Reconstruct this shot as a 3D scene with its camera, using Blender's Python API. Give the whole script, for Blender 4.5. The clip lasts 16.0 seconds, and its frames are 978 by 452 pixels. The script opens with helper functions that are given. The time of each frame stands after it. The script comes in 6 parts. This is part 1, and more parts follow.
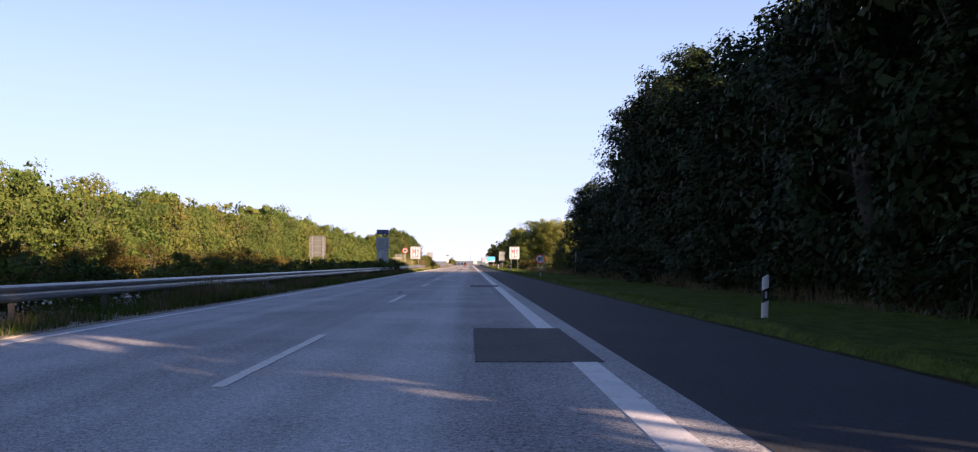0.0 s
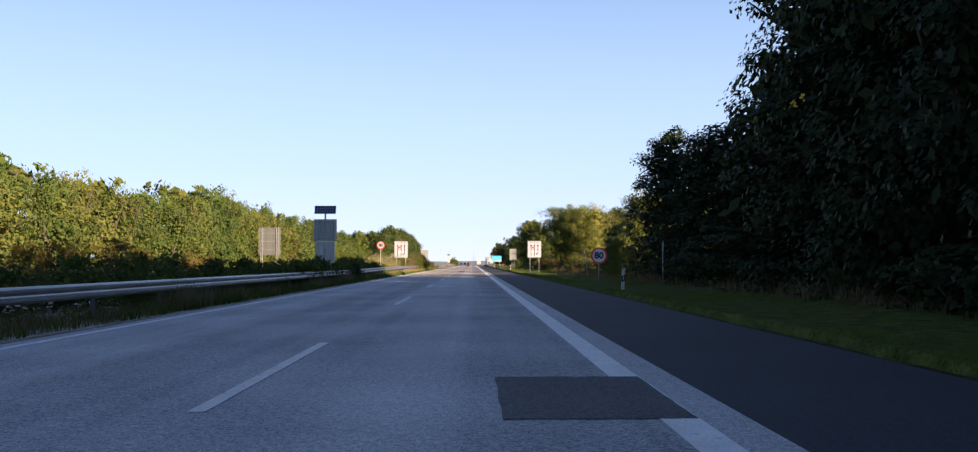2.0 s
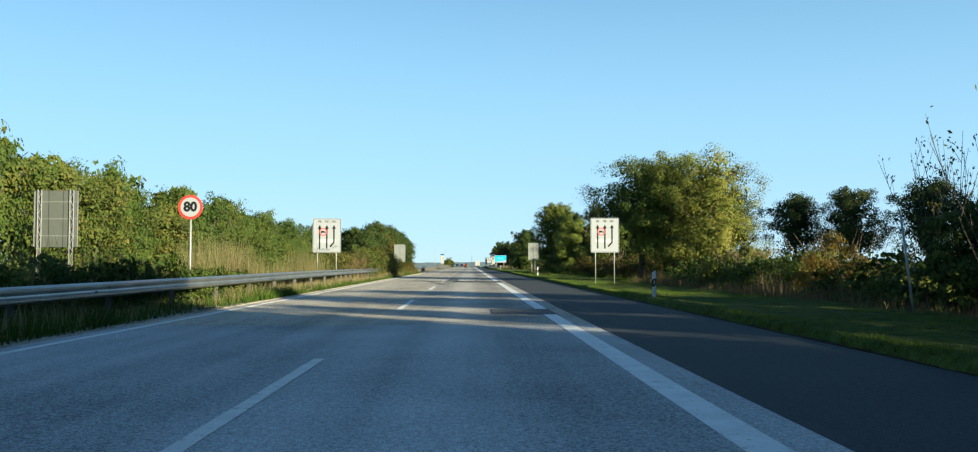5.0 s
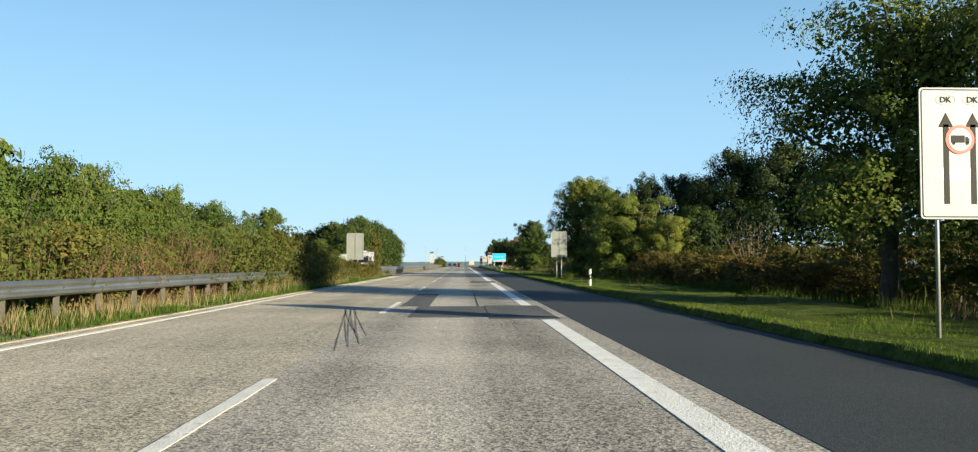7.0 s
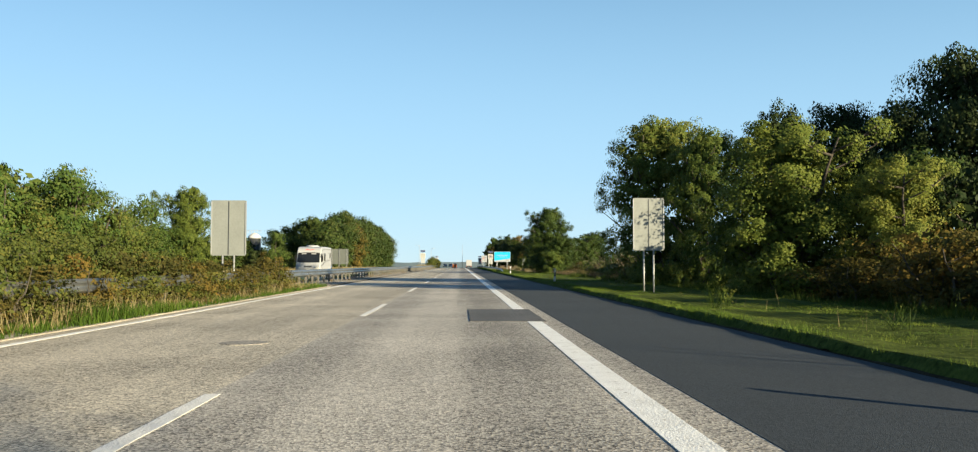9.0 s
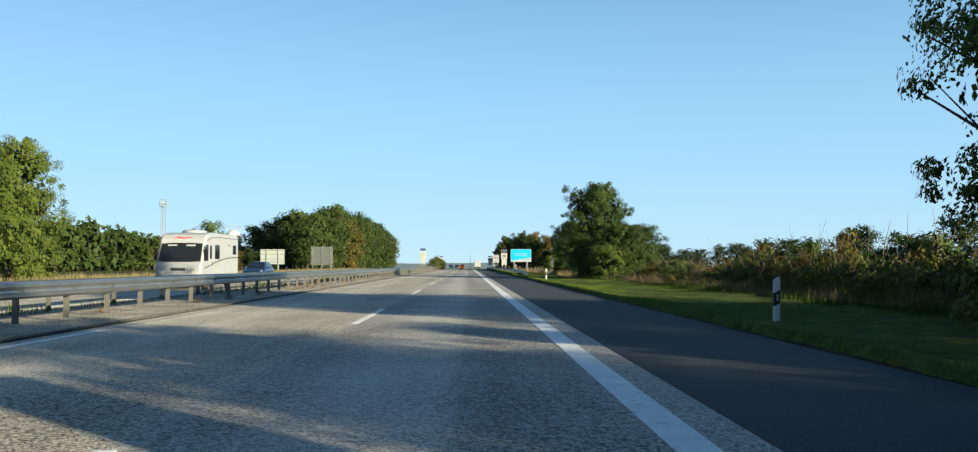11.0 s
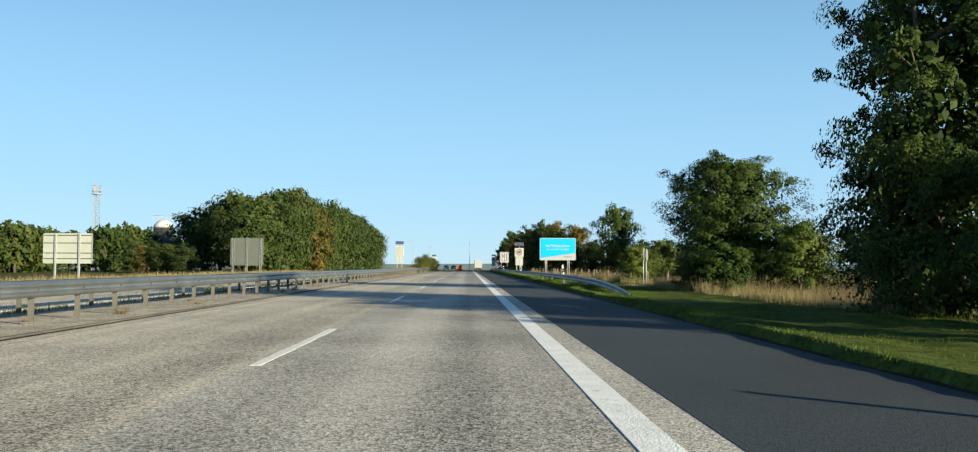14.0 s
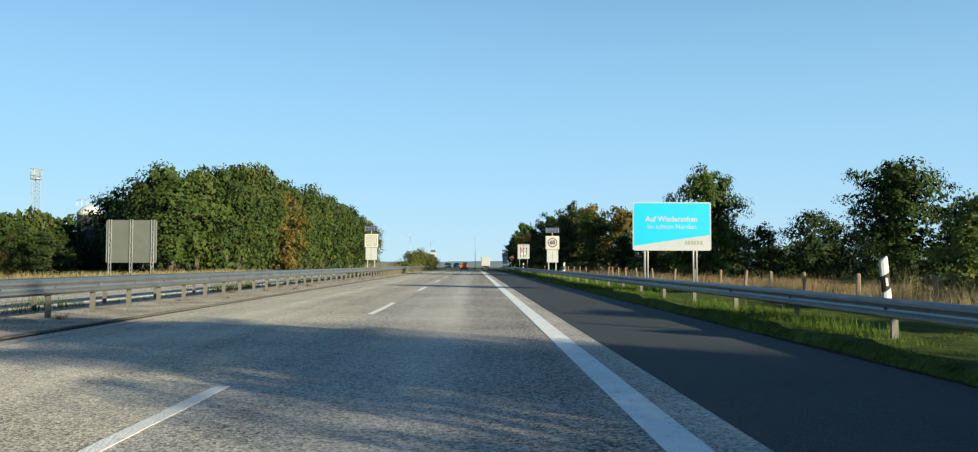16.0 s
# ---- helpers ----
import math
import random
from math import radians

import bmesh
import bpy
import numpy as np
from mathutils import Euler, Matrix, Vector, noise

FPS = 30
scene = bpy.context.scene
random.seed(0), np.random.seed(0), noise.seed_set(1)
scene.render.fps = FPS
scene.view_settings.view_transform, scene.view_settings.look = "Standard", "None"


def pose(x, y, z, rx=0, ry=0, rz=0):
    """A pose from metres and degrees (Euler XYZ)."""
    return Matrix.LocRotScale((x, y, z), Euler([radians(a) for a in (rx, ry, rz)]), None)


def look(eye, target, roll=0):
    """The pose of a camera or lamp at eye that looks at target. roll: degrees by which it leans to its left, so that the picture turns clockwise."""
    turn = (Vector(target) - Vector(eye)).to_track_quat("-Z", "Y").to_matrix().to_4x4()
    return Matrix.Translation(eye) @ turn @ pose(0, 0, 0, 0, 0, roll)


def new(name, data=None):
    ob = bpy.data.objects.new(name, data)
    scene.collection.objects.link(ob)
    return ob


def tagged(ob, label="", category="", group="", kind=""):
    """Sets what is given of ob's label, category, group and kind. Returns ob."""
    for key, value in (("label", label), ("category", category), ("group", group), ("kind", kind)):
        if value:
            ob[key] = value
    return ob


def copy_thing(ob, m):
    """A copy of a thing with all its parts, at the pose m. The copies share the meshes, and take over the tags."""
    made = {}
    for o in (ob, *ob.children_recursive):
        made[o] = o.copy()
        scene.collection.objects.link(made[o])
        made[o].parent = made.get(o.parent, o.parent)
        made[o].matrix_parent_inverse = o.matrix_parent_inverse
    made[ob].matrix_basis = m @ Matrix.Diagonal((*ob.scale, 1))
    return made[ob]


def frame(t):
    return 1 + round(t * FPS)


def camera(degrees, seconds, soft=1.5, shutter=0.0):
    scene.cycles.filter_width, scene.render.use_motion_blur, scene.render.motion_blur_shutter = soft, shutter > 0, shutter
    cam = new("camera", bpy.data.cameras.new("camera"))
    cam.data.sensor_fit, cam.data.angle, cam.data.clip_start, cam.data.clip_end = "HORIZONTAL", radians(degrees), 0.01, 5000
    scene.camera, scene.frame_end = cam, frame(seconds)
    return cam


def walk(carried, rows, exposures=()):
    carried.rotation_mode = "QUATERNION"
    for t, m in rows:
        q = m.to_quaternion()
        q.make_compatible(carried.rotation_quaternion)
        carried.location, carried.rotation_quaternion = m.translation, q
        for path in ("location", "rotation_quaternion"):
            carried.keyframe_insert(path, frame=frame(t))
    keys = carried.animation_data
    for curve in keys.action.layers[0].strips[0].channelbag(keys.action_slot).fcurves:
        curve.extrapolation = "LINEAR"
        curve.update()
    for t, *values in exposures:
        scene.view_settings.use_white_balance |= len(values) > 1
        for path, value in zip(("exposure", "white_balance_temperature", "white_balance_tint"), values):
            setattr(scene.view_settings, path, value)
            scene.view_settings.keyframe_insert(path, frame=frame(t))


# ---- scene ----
cam = camera(58.4, 16.0, 1.2)
PATH = [
    (0.0, pose(0.00, -0.00, 1.170, 92.44, -0.15, -1.27)),
    (0.5, pose(-0.02, 9.30, 1.170, 92.48, -0.08, -1.20)),
    (1.0, pose(-0.07, 18.57, 1.170, 92.49, -0.03, -1.21)),
    (1.5, pose(-0.13, 27.85, 1.170, 92.47, -0.00, -1.11)),
    (2.0, pose(-0.19, 37.21, 1.170, 92.44, 0.05, -1.08)),
    (2.5, pose(-0.22, 46.67, 1.170, 92.46, 0.09, -1.07)),
    (3.0, pose(-0.28, 56.08, 1.170, 92.51, 0.15, -1.04)),
    (3.5, pose(-0.34, 65.30, 1.170, 92.50, 0.09, -1.06)),
    (4.0, pose(-0.39, 74.43, 1.170, 92.54, 0.06, -1.12)),
    (4.5, pose(-0.45, 83.66, 1.170, 92.53, 0.03, -1.19)),
    (5.0, pose(-0.51, 93.05, 1.170, 92.52, -0.01, -1.26)),
    (5.5, pose(-0.55, 102.57, 1.170, 92.52, -0.04, -1.33)),
    (6.0, pose(-0.56, 112.10, 1.170, 92.51, -0.08, -1.40)),
    (6.5, pose(-0.52, 121.55, 1.170, 92.50, -0.12, -1.47)),
    (7.0, pose(-0.42, 130.88, 1.170, 92.49, -0.12, -1.68)),
    (7.5, pose(-0.34, 140.16, 1.170, 92.50, -0.06, -1.82)),
    (8.0, pose(-0.25, 149.39, 1.170, 92.51, -0.07, -1.93)),
    (8.5, pose(-0.19, 158.55, 1.170, 92.51, -0.09, -1.97)),
    (9.0, pose(-0.15, 167.74, 1.170, 92.52, -0.09, -1.86)),
    (9.5, pose(-0.10, 177.10, 1.170, 92.53, -0.07, -1.65)),
    (10.0, pose(-0.08, 186.61, 1.170, 92.55, -0.07, -1.55)),
    (10.5, pose(-0.08, 196.24, 1.170, 92.56, -0.07, -1.45)),
    (11.0, pose(-0.09, 205.98, 1.170, 92.58, -0.08, -1.35)),
    (11.5, pose(-0.09, 215.80, 1.170, 92.60, -0.10, -1.26)),
    (12.0, pose(-0.08, 225.70, 1.170, 92.61, -0.13, -1.16)),
    (12.5, pose(-0.05, 235.70, 1.170, 92.63, -0.17, -1.15)),
    (13.0, pose(-0.04, 245.83, 1.170, 92.60, -0.16, -1.43)),
    (13.5, pose(0.03, 256.22, 1.170, 92.66, -0.21, -1.54)),
    (14.0, pose(0.13, 266.95, 1.170, 92.64, -0.15, -1.38)),
    (14.5, pose(0.10, 277.83, 1.170, 92.56, -0.15, -1.31)),
    (15.0, pose(0.04, 288.78, 1.170, 92.53, -0.16, -1.22)),
    (15.5, pose(0.01, 299.77, 1.170, 92.52, -0.17, -1.13)),
    (16.0, pose(0.01, 310.79, 1.170, 92.48, -0.13, -1.04)),
]
EXPOSURES = [(0.0, 1.68, 6750, 39), (2.0, 1.58, 6600, 30), (2.8, 1.52, 6350, 18), (3.5, 1.44, 5980, 8), (4.2, 1.42, 5750, -4), (6.5, 1.33, 6150, 4), (7.5, 1.33, 5950, 2), (9.0, 1.35, 6250, 4), (9.5, 1.35, 6150, 3), (12.0, 1.25, 5800, 1), (12.5, 1.25, 5900, 2), (16.0, 1.21, 5850, 1)]
walk(cam, PATH, EXPOSURES)

# ---- light: low morning sun from behind on the right, clear sky ----
SUN_EL, SUN_AZ = radians(12.3), radians(133.4)
world = bpy.data.worlds.new("sky")
scene.world = world
world.use_nodes = True
wn = world.node_tree.nodes
sky = wn.new("ShaderNodeTexSky")
sky.sky_type = "NISHITA"
sky.sun_disc = False
sky.sun_elevation, sky.sun_rotation = SUN_EL, SUN_AZ
sky.altitude, sky.air_density, sky.dust_density, sky.ozone_density = 0.0, 0.8, 0.0, 2.5
wn["Background"].inputs["Strength"].default_value = 0.05
# sky tone painted in as a fixed blue tint: full at the horizon, gone high up
sky_tint = wn.new("ShaderNodeMix")
sky_tint.data_type = "RGBA"
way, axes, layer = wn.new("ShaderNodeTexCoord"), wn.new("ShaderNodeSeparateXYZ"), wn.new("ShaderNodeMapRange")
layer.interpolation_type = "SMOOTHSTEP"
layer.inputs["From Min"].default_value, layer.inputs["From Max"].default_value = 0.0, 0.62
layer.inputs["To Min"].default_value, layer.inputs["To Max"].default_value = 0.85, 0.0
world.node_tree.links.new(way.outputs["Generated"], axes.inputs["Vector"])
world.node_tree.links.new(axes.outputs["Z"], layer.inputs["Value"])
world.node_tree.links.new(layer.outputs["Result"], sky_tint.inputs["Factor"])
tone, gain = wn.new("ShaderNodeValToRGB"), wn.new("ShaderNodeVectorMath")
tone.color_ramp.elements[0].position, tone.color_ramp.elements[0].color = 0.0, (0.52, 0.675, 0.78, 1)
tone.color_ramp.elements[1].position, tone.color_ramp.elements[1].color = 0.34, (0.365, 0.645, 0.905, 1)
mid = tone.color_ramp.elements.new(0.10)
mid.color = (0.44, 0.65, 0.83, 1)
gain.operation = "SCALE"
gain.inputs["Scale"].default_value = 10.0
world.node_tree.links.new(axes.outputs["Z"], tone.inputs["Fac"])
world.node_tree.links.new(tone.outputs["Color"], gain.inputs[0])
world.node_tree.links.new(gain.outputs["Vector"], sky_tint.inputs["B"])
world.node_tree.links.new(sky.outputs["Color"], sky_tint.inputs["A"])
world.node_tree.links.new(sky_tint.outputs["Result"], wn["Background"].inputs["Color"])
sun_dir = Vector((math.sin(SUN_AZ) * math.cos(SUN_EL), math.cos(SUN_AZ) * math.cos(SUN_EL), math.sin(SUN_EL)))
sun = new("sun", bpy.data.lights.new("sun", "SUN"))
sun.data.energy, sun.data.angle, sun.data.color = 5.0, radians(0.55), (1.0, 0.81, 0.53)
sun.matrix_world = look(sun_dir * 100, (0, 0, 0))
scene.view_settings.exposure = 0.0


# ---- materials ----
def mat(name, color, rough=0.8, metal=0.0, scale=6.0, vary=0.25, bump=0.0, fine=60.0, tint=None, spec=0.5):
    """Plain surface with variation at two scales: color darkened and lightened by noise, or mixed towards tint."""
    m = bpy.data.materials.new(name)
    m.use_nodes = True
    n, l = m.node_tree.nodes, m.node_tree.links
    b = n["Principled BSDF"]
    b.inputs["Roughness"].default_value, b.inputs["Metallic"].default_value = rough, metal
    b.inputs["Specular IOR Level"].default_value = spec
    co = n.new("ShaderNodeTexCoord")
    t1 = n.new("ShaderNodeTexNoise")
    t1.inputs["Scale"].default_value, t1.inputs["Detail"].default_value = scale, 4
    t2 = n.new("ShaderNodeTexNoise")
    t2.inputs["Scale"].default_value, t2.inputs["Detail"].default_value = fine, 3
    l.new(co.outputs["Object"], t1.inputs["Vector"])
    l.new(co.outputs["Object"], t2.inputs["Vector"])
    add = n.new("ShaderNodeMath")
    add.operation = "ADD"
    l.new(t1.outputs["Fac"], add.inputs[0])
    l.new(t2.outputs["Fac"], add.inputs[1])
    ramp = n.new("ShaderNodeValToRGB")
    dark = [c * (1 - vary) for c in color]
    light = [min(1, c * (1 + vary)) for c in color] if tint is None else tint
    ramp.color_ramp.elements[0].position, ramp.color_ramp.elements[1].position = 0.32, 0.68
    ramp.color_ramp.elements[0].color, ramp.color_ramp.elements[1].color = (*dark, 1), (*light, 1)
    half = n.new("ShaderNodeMath")
    half.operation = "MULTIPLY"
    half.inputs[1].default_value = 0.5
    l.new(add.outputs[0], half.inputs[0])
    l.new(half.outputs[0], ramp.inputs["Fac"])
    l.new(ramp.outputs["Color"], b.inputs["Base Color"])
    if bump:
        bm = n.new("ShaderNodeBump")
        bm.inputs["Strength"].default_value, bm.inputs["Distance"].default_value = bump, 0.02
        l.new(t2.outputs["Fac"], bm.inputs["Height"])
        l.new(bm.outputs["Normal"], b.inputs["Normal"])
    return m


def asphalt(name, dark, light, grain, streak=0.0, rough=0.85, stones=0.68, tracks=()):
    """Road surface: aggregate stones, wheel tracks along y, cloudy patches and fine relief."""
    m = bpy.data.materials.new(name)
    m.use_nodes = True
    n, l = m.node_tree.nodes, m.node_tree.links
    b = n["Principled BSDF"]
    b.inputs["Roughness"].default_value = rough
    b.inputs["Specular IOR Level"].default_value = 0.35
    co = n.new("ShaderNodeTexCoord")
    vor = n.new("ShaderNodeTexVoronoi")
    vor.inputs["Scale"].default_value = grain
    l.new(co.outputs["Object"], vor.inputs["Vector"])
    stone = n.new("ShaderNodeSeparateColor")
    l.new(vor.outputs["Color"], stone.inputs["Color"])
    cloud = n.new("ShaderNodeTexNoise")
    cloud.inputs["Scale"].default_value, cloud.inputs["Detail"].default_value = 0.35, 5
    l.new(co.outputs["Object"], cloud.inputs["Vector"])
    coarse = n.new("ShaderNodeTexNoise")
    coarse.inputs["Scale"].default_value, coarse.inputs["Detail"].default_value = grain * 0.22, 3
    l.new(co.outputs["Object"], coarse.inputs["Vector"])
    mp = n.new("ShaderNodeMapping")
    mp.inputs["Scale"].default_value = (1.3, 0.02, 1)
    l.new(co.outputs["Object"], mp.inputs["Vector"])
    lane = n.new("ShaderNodeTexNoise")
    lane.inputs["Scale"].default_value, lane.inputs["Detail"].default_value = 1.0, 3
    l.new(mp.outputs["Vector"], lane.inputs["Vector"])

    def mul_add(x, k, c):
        a = n.new("ShaderNodeMath")
        a.operation = "MULTIPLY_ADD"
        l.new(x, a.inputs[0])
        a.inputs[1].default_value = k
        if isinstance(c, float):
            a.inputs[2].default_value = c
        else:
            l.new(c, a.inputs[2])
        return a.outputs[0]

    v = mul_add(stone.outputs["Red"], stones, -stones / 2)
    v = mul_add(coarse.outputs["Fac"], 0.4, v)
    v = mul_add(cloud.outputs["Fac"], 0.45, v)
    v = mul_add(lane.outputs["Fac"], streak, v)
    v = mul_add(v, 1.0, 0.07 - streak / 2)
    axes = n.new("ShaderNodeSeparateXYZ")
    l.new(co.outputs["Object"], axes.inputs["Vector"])
    for at, wide, amount in tracks:
        off, size, band = n.new("ShaderNodeMath"), n.new("ShaderNodeMath"), n.new("ShaderNodeMapRange")
        off.operation, size.operation, band.interpolation_type = "SUBTRACT", "ABSOLUTE", "SMOOTHSTEP"
        l.new(axes.outputs["X"], off.inputs[0])
        off.inputs[1].default_value = at
        l.new(off.outputs[0], size.inputs[0])
        l.new(size.outputs[0], band.inputs["Value"])
        band.inputs["From Min"].default_value, band.inputs["From Max"].default_value = wide * 0.3, wide
        band.inputs["To Min"].default_value, band.inputs["To Max"].default_value = 1.0, 0.0
        v = mul_add(band.outputs["Result"], amount, v)
    ramp = n.new("ShaderNodeValToRGB")
    ramp.color_ramp.elements[0].position, ramp.color_ramp.elements[1].position = 0.1, 0.9
    ramp.color_ramp.elements[0].color, ramp.color_ramp.elements[1].color = (*dark, 1), (*light, 1)
    l.new(v, ramp.inputs["Fac"])
    l.new(ramp.outputs["Color"], b.inputs["Base Color"])
    bm = n.new("ShaderNodeBump")
    bm.inputs["Strength"].default_value, bm.inputs["Distance"].default_value = 0.5, 0.006
    l.new(vor.outputs["Distance"], bm.inputs["Height"])
    l.new(bm.outputs["Normal"], b.inputs["Normal"])
    return m


def leaf_mat(name, stops, trans=0.35, rough=0.55):
    """Leaves: colour from leaf to leaf and tree to tree, some light shining through."""
    m = bpy.data.materials.new(name)
    m.use_nodes = True
    n, l = m.node_tree.nodes, m.node_tree.links
    b = n["Principled BSDF"]
    b.inputs["Roughness"].default_value = rough
    b.inputs["Specular IOR Level"].default_value = 0.07
    geo, info = n.new("ShaderNodeNewGeometry"), n.new("ShaderNodeObjectInfo")
    co, tex = n.new("ShaderNodeTexCoord"), n.new("ShaderNodeTexNoise")
    tex.inputs["Scale"].default_value, tex.inputs["Detail"].default_value = 0.7, 2
    l.new(co.outputs["Object"], tex.inputs["Vector"])
    a = n.new("ShaderNodeMath")
    a.operation = "MULTIPLY_ADD"
    a.inputs[1].default_value = 0.45
    l.new(geo.outputs["Random Per Island"], a.inputs[0])
    l.new(tex.outputs["Fac"], a.inputs[2])
    c = n.new("ShaderNodeMath")
    c.operation = "MULTIPLY_ADD"
    c.inputs[1].default_value = 0.5
    l.new(info.outputs["Random"], c.inputs[0])
    l.new(a.outputs[0], c.inputs[2])
    d = n.new("ShaderNodeMath")
    d.operation = "MULTIPLY_ADD"
    d.inputs[1].default_value, d.inputs[2].default_value = 0.8, -0.28
    l.new(c.outputs[0], d.inputs[0])
    ramp = n.new("ShaderNodeValToRGB")
    e = ramp.color_ramp.elements
    e[0].position, e[0].color = 0.0, (*stops[0], 1)
    e[1].position, e[1].color = 1.0, (*stops[-1], 1)
    for i, s in enumerate(stops[1:-1]):
        k = e.new((i + 1) / (len(stops) - 1))
        k.color = (*s, 1)
    l.new(d.outputs[0], ramp.inputs["Fac"])
    l.new(ramp.outputs["Color"], b.inputs["Base Color"])
    tr = n.new("ShaderNodeBsdfTranslucent")
    l.new(ramp.outputs["Color"], tr.inputs["Color"])
    mix = n.new("ShaderNodeMixShader")
    mix.inputs["Fac"].default_value = trans
    l.new(b.outputs[0], mix.inputs[1])
    l.new(tr.outputs[0], mix.inputs[2])
    l.new(mix.outputs[0], n["Material Output"].inputs["Surface"])
    return m


def worn_paint(name="worn_road_paint", color=(0.88, 0.875, 0.85), gap=0.58):
    """White road paint, rubbed through to the stones in specks and streaks."""
    m = mat(name, color, 0.7, 0, 3.0, 0.15, 0.4, 45)
    n, l = m.node_tree.nodes, m.node_tree.links
    co = n.new("ShaderNodeTexCoord")
    tex = n.new("ShaderNodeTexNoise")
    tex.inputs["Scale"].default_value, tex.inputs["Detail"].default_value, tex.inputs["Roughness"].default_value = 7.0, 8, 0.75
    l.new(co.outputs["Object"], tex.inputs["Vector"])
    ramp = n.new("ShaderNodeValToRGB")
    ramp.color_ramp.elements[0].position, ramp.color_ramp.elements[1].position = gap, gap + 0.1
    l.new(tex.outputs["Fac"], ramp.inputs["Fac"])
    mix = n.new("ShaderNodeMix")
    mix.data_type = "RGBA"
    mix.inputs["B"].default_value = (0.27, 0.25, 0.23, 1)
    l.new(ramp.outputs["Color"], mix.inputs["Factor"])
    b = n["Principled BSDF"]
    l.new(b.inputs["Base Color"].links[0].from_socket, mix.inputs["A"])
    l.new(mix.outputs["Result"], b.inputs["Base Color"])
    return m


ASPHALT = asphalt("worn_pale_asphalt", (0.061, 0.055, 0.046), (0.855, 0.770, 0.625), 50, 0.45, stones=0.62, tracks=((-5.4, 0.8, 0.05), (-3.4, 0.9, -0.05)))
ASPHALT_LANE = asphalt("worn_grey_asphalt", (0.065, 0.061, 0.056), (0.755, 0.70, 0.62), 50, 0.35, stones=0.58, tracks=((-0.75, 0.7, 0.07), (0.55, 1.0, -0.13), (-1.9, 0.5, -0.06)))
# stretch beside the wood: blue of the shade and softer grain put into the surface
ASPHALT_SHADE = asphalt("shade_blue_asphalt", (0.115, 0.12, 0.128), (0.80, 0.805, 0.805), 70, 0.45, stones=0.45, tracks=((-0.75, 0.75, 0.05), (0.62, 1.1, -0.12), (-3.6, 1.5, -0.10)))
ASPHALT_DARK = asphalt("dark_asphalt", (0.0170, 0.0212, 0.0265), (0.060, 0.0715, 0.084), 90, 0.15)
ASPHALT_PATCH = asphalt("patch_asphalt", (0.035, 0.036, 0.039), (0.165, 0.165, 0.17), 70, 0.45)
PAINT_ROAD = worn_paint()
PAINT_DASH = worn_paint("dull_road_paint", (0.80, 0.785, 0.75), 0.57)
PAINT_FAINT = worn_paint("faint_road_paint", (0.45, 0.43, 0.40), 0.42)
GROUND = mat("meadow_soil", (0.05, 0.075, 0.02), 1.0, 0, 0.5, 0.4, 0.6, 9, tint=(0.13, 0.12, 0.045), spec=0.05)
SOIL = mat("soil_with_shade", (0.03, 0.024, 0.016), 1.0, 0, 2.0, 0.4, 0.8, 30, tint=(0.07, 0.06, 0.035), spec=0.05)
GRAVEL = mat("median_gravel", (0.27, 0.235, 0.18), 0.95, 0, 0.8, 0.5, 0.9, 30, tint=(0.60, 0.53, 0.42))
KERB = mat("dirty_concrete", (0.06, 0.056, 0.05), 0.95, 0, 1.5, 0.4, 0.5, 40, tint=(0.16, 0.15, 0.135))
STEEL = mat("galvanised_steel", (0.34, 0.35, 0.355), 0.5, 0.4, 1.5, 0.2, 0.08, 40)
STEEL_OLD = mat("weathered_zinc", (0.30, 0.31, 0.31), 0.36, 0.8, 1.2, 0.28, 0.1, 30)
BACK_DARK = mat("sign_back_dark", (0.10, 0.11, 0.10), 0.6, 0.1, 1.2, 0.15, 0.02, 20)
BACK = mat("sign_back_grey", (0.20, 0.215, 0.205), 0.6, 0.1, 1.2, 0.15, 0.02, 20)
BACK_PALE = mat("sign_back_pale", (0.35, 0.375, 0.34), 0.6, 0.1, 1.2, 0.12, 0.02, 20)
WHITE = mat("sign_white", (0.315, 0.335, 0.365), 0.45, 0, 2.0, 0.08, 0.0, 30)
# lifted white and red for the sign in shade: brightness put into the colour
WHITE_LIFTED = mat("sign_white_lifted", (0.80, 0.80, 0.80), 0.4, 0, 2.0, 0.05, 0.0, 30)
RED_LIFTED = mat("sign_red_lifted", (0.80, 0.05, 0.035), 0.4, 0, 3.0, 0.1, 0.0, 30)
RED = mat("sign_red", (0.62, 0.045, 0.03), 0.45, 0, 3.0, 0.12, 0.0, 30)
BLACK = mat("sign_black", (0.009, 0.009, 0.010), 0.6, 0, 3.0, 0.2, 0.0, 30, spec=0.25)
CYAN = mat("sign_cyan", (0.012, 0.36, 0.66), 0.4, 0, 2.0, 0.06, 0.0, 30)
PLASTIC = mat("post_white_plastic", (0.47, 0.48, 0.49), 0.5, 0, 3.0, 0.14, 0.0, 40)
CABINET = mat("painted_grey_cabinet", (0.34, 0.36, 0.36), 0.55, 0.1, 1.5, 0.15, 0.03, 25)


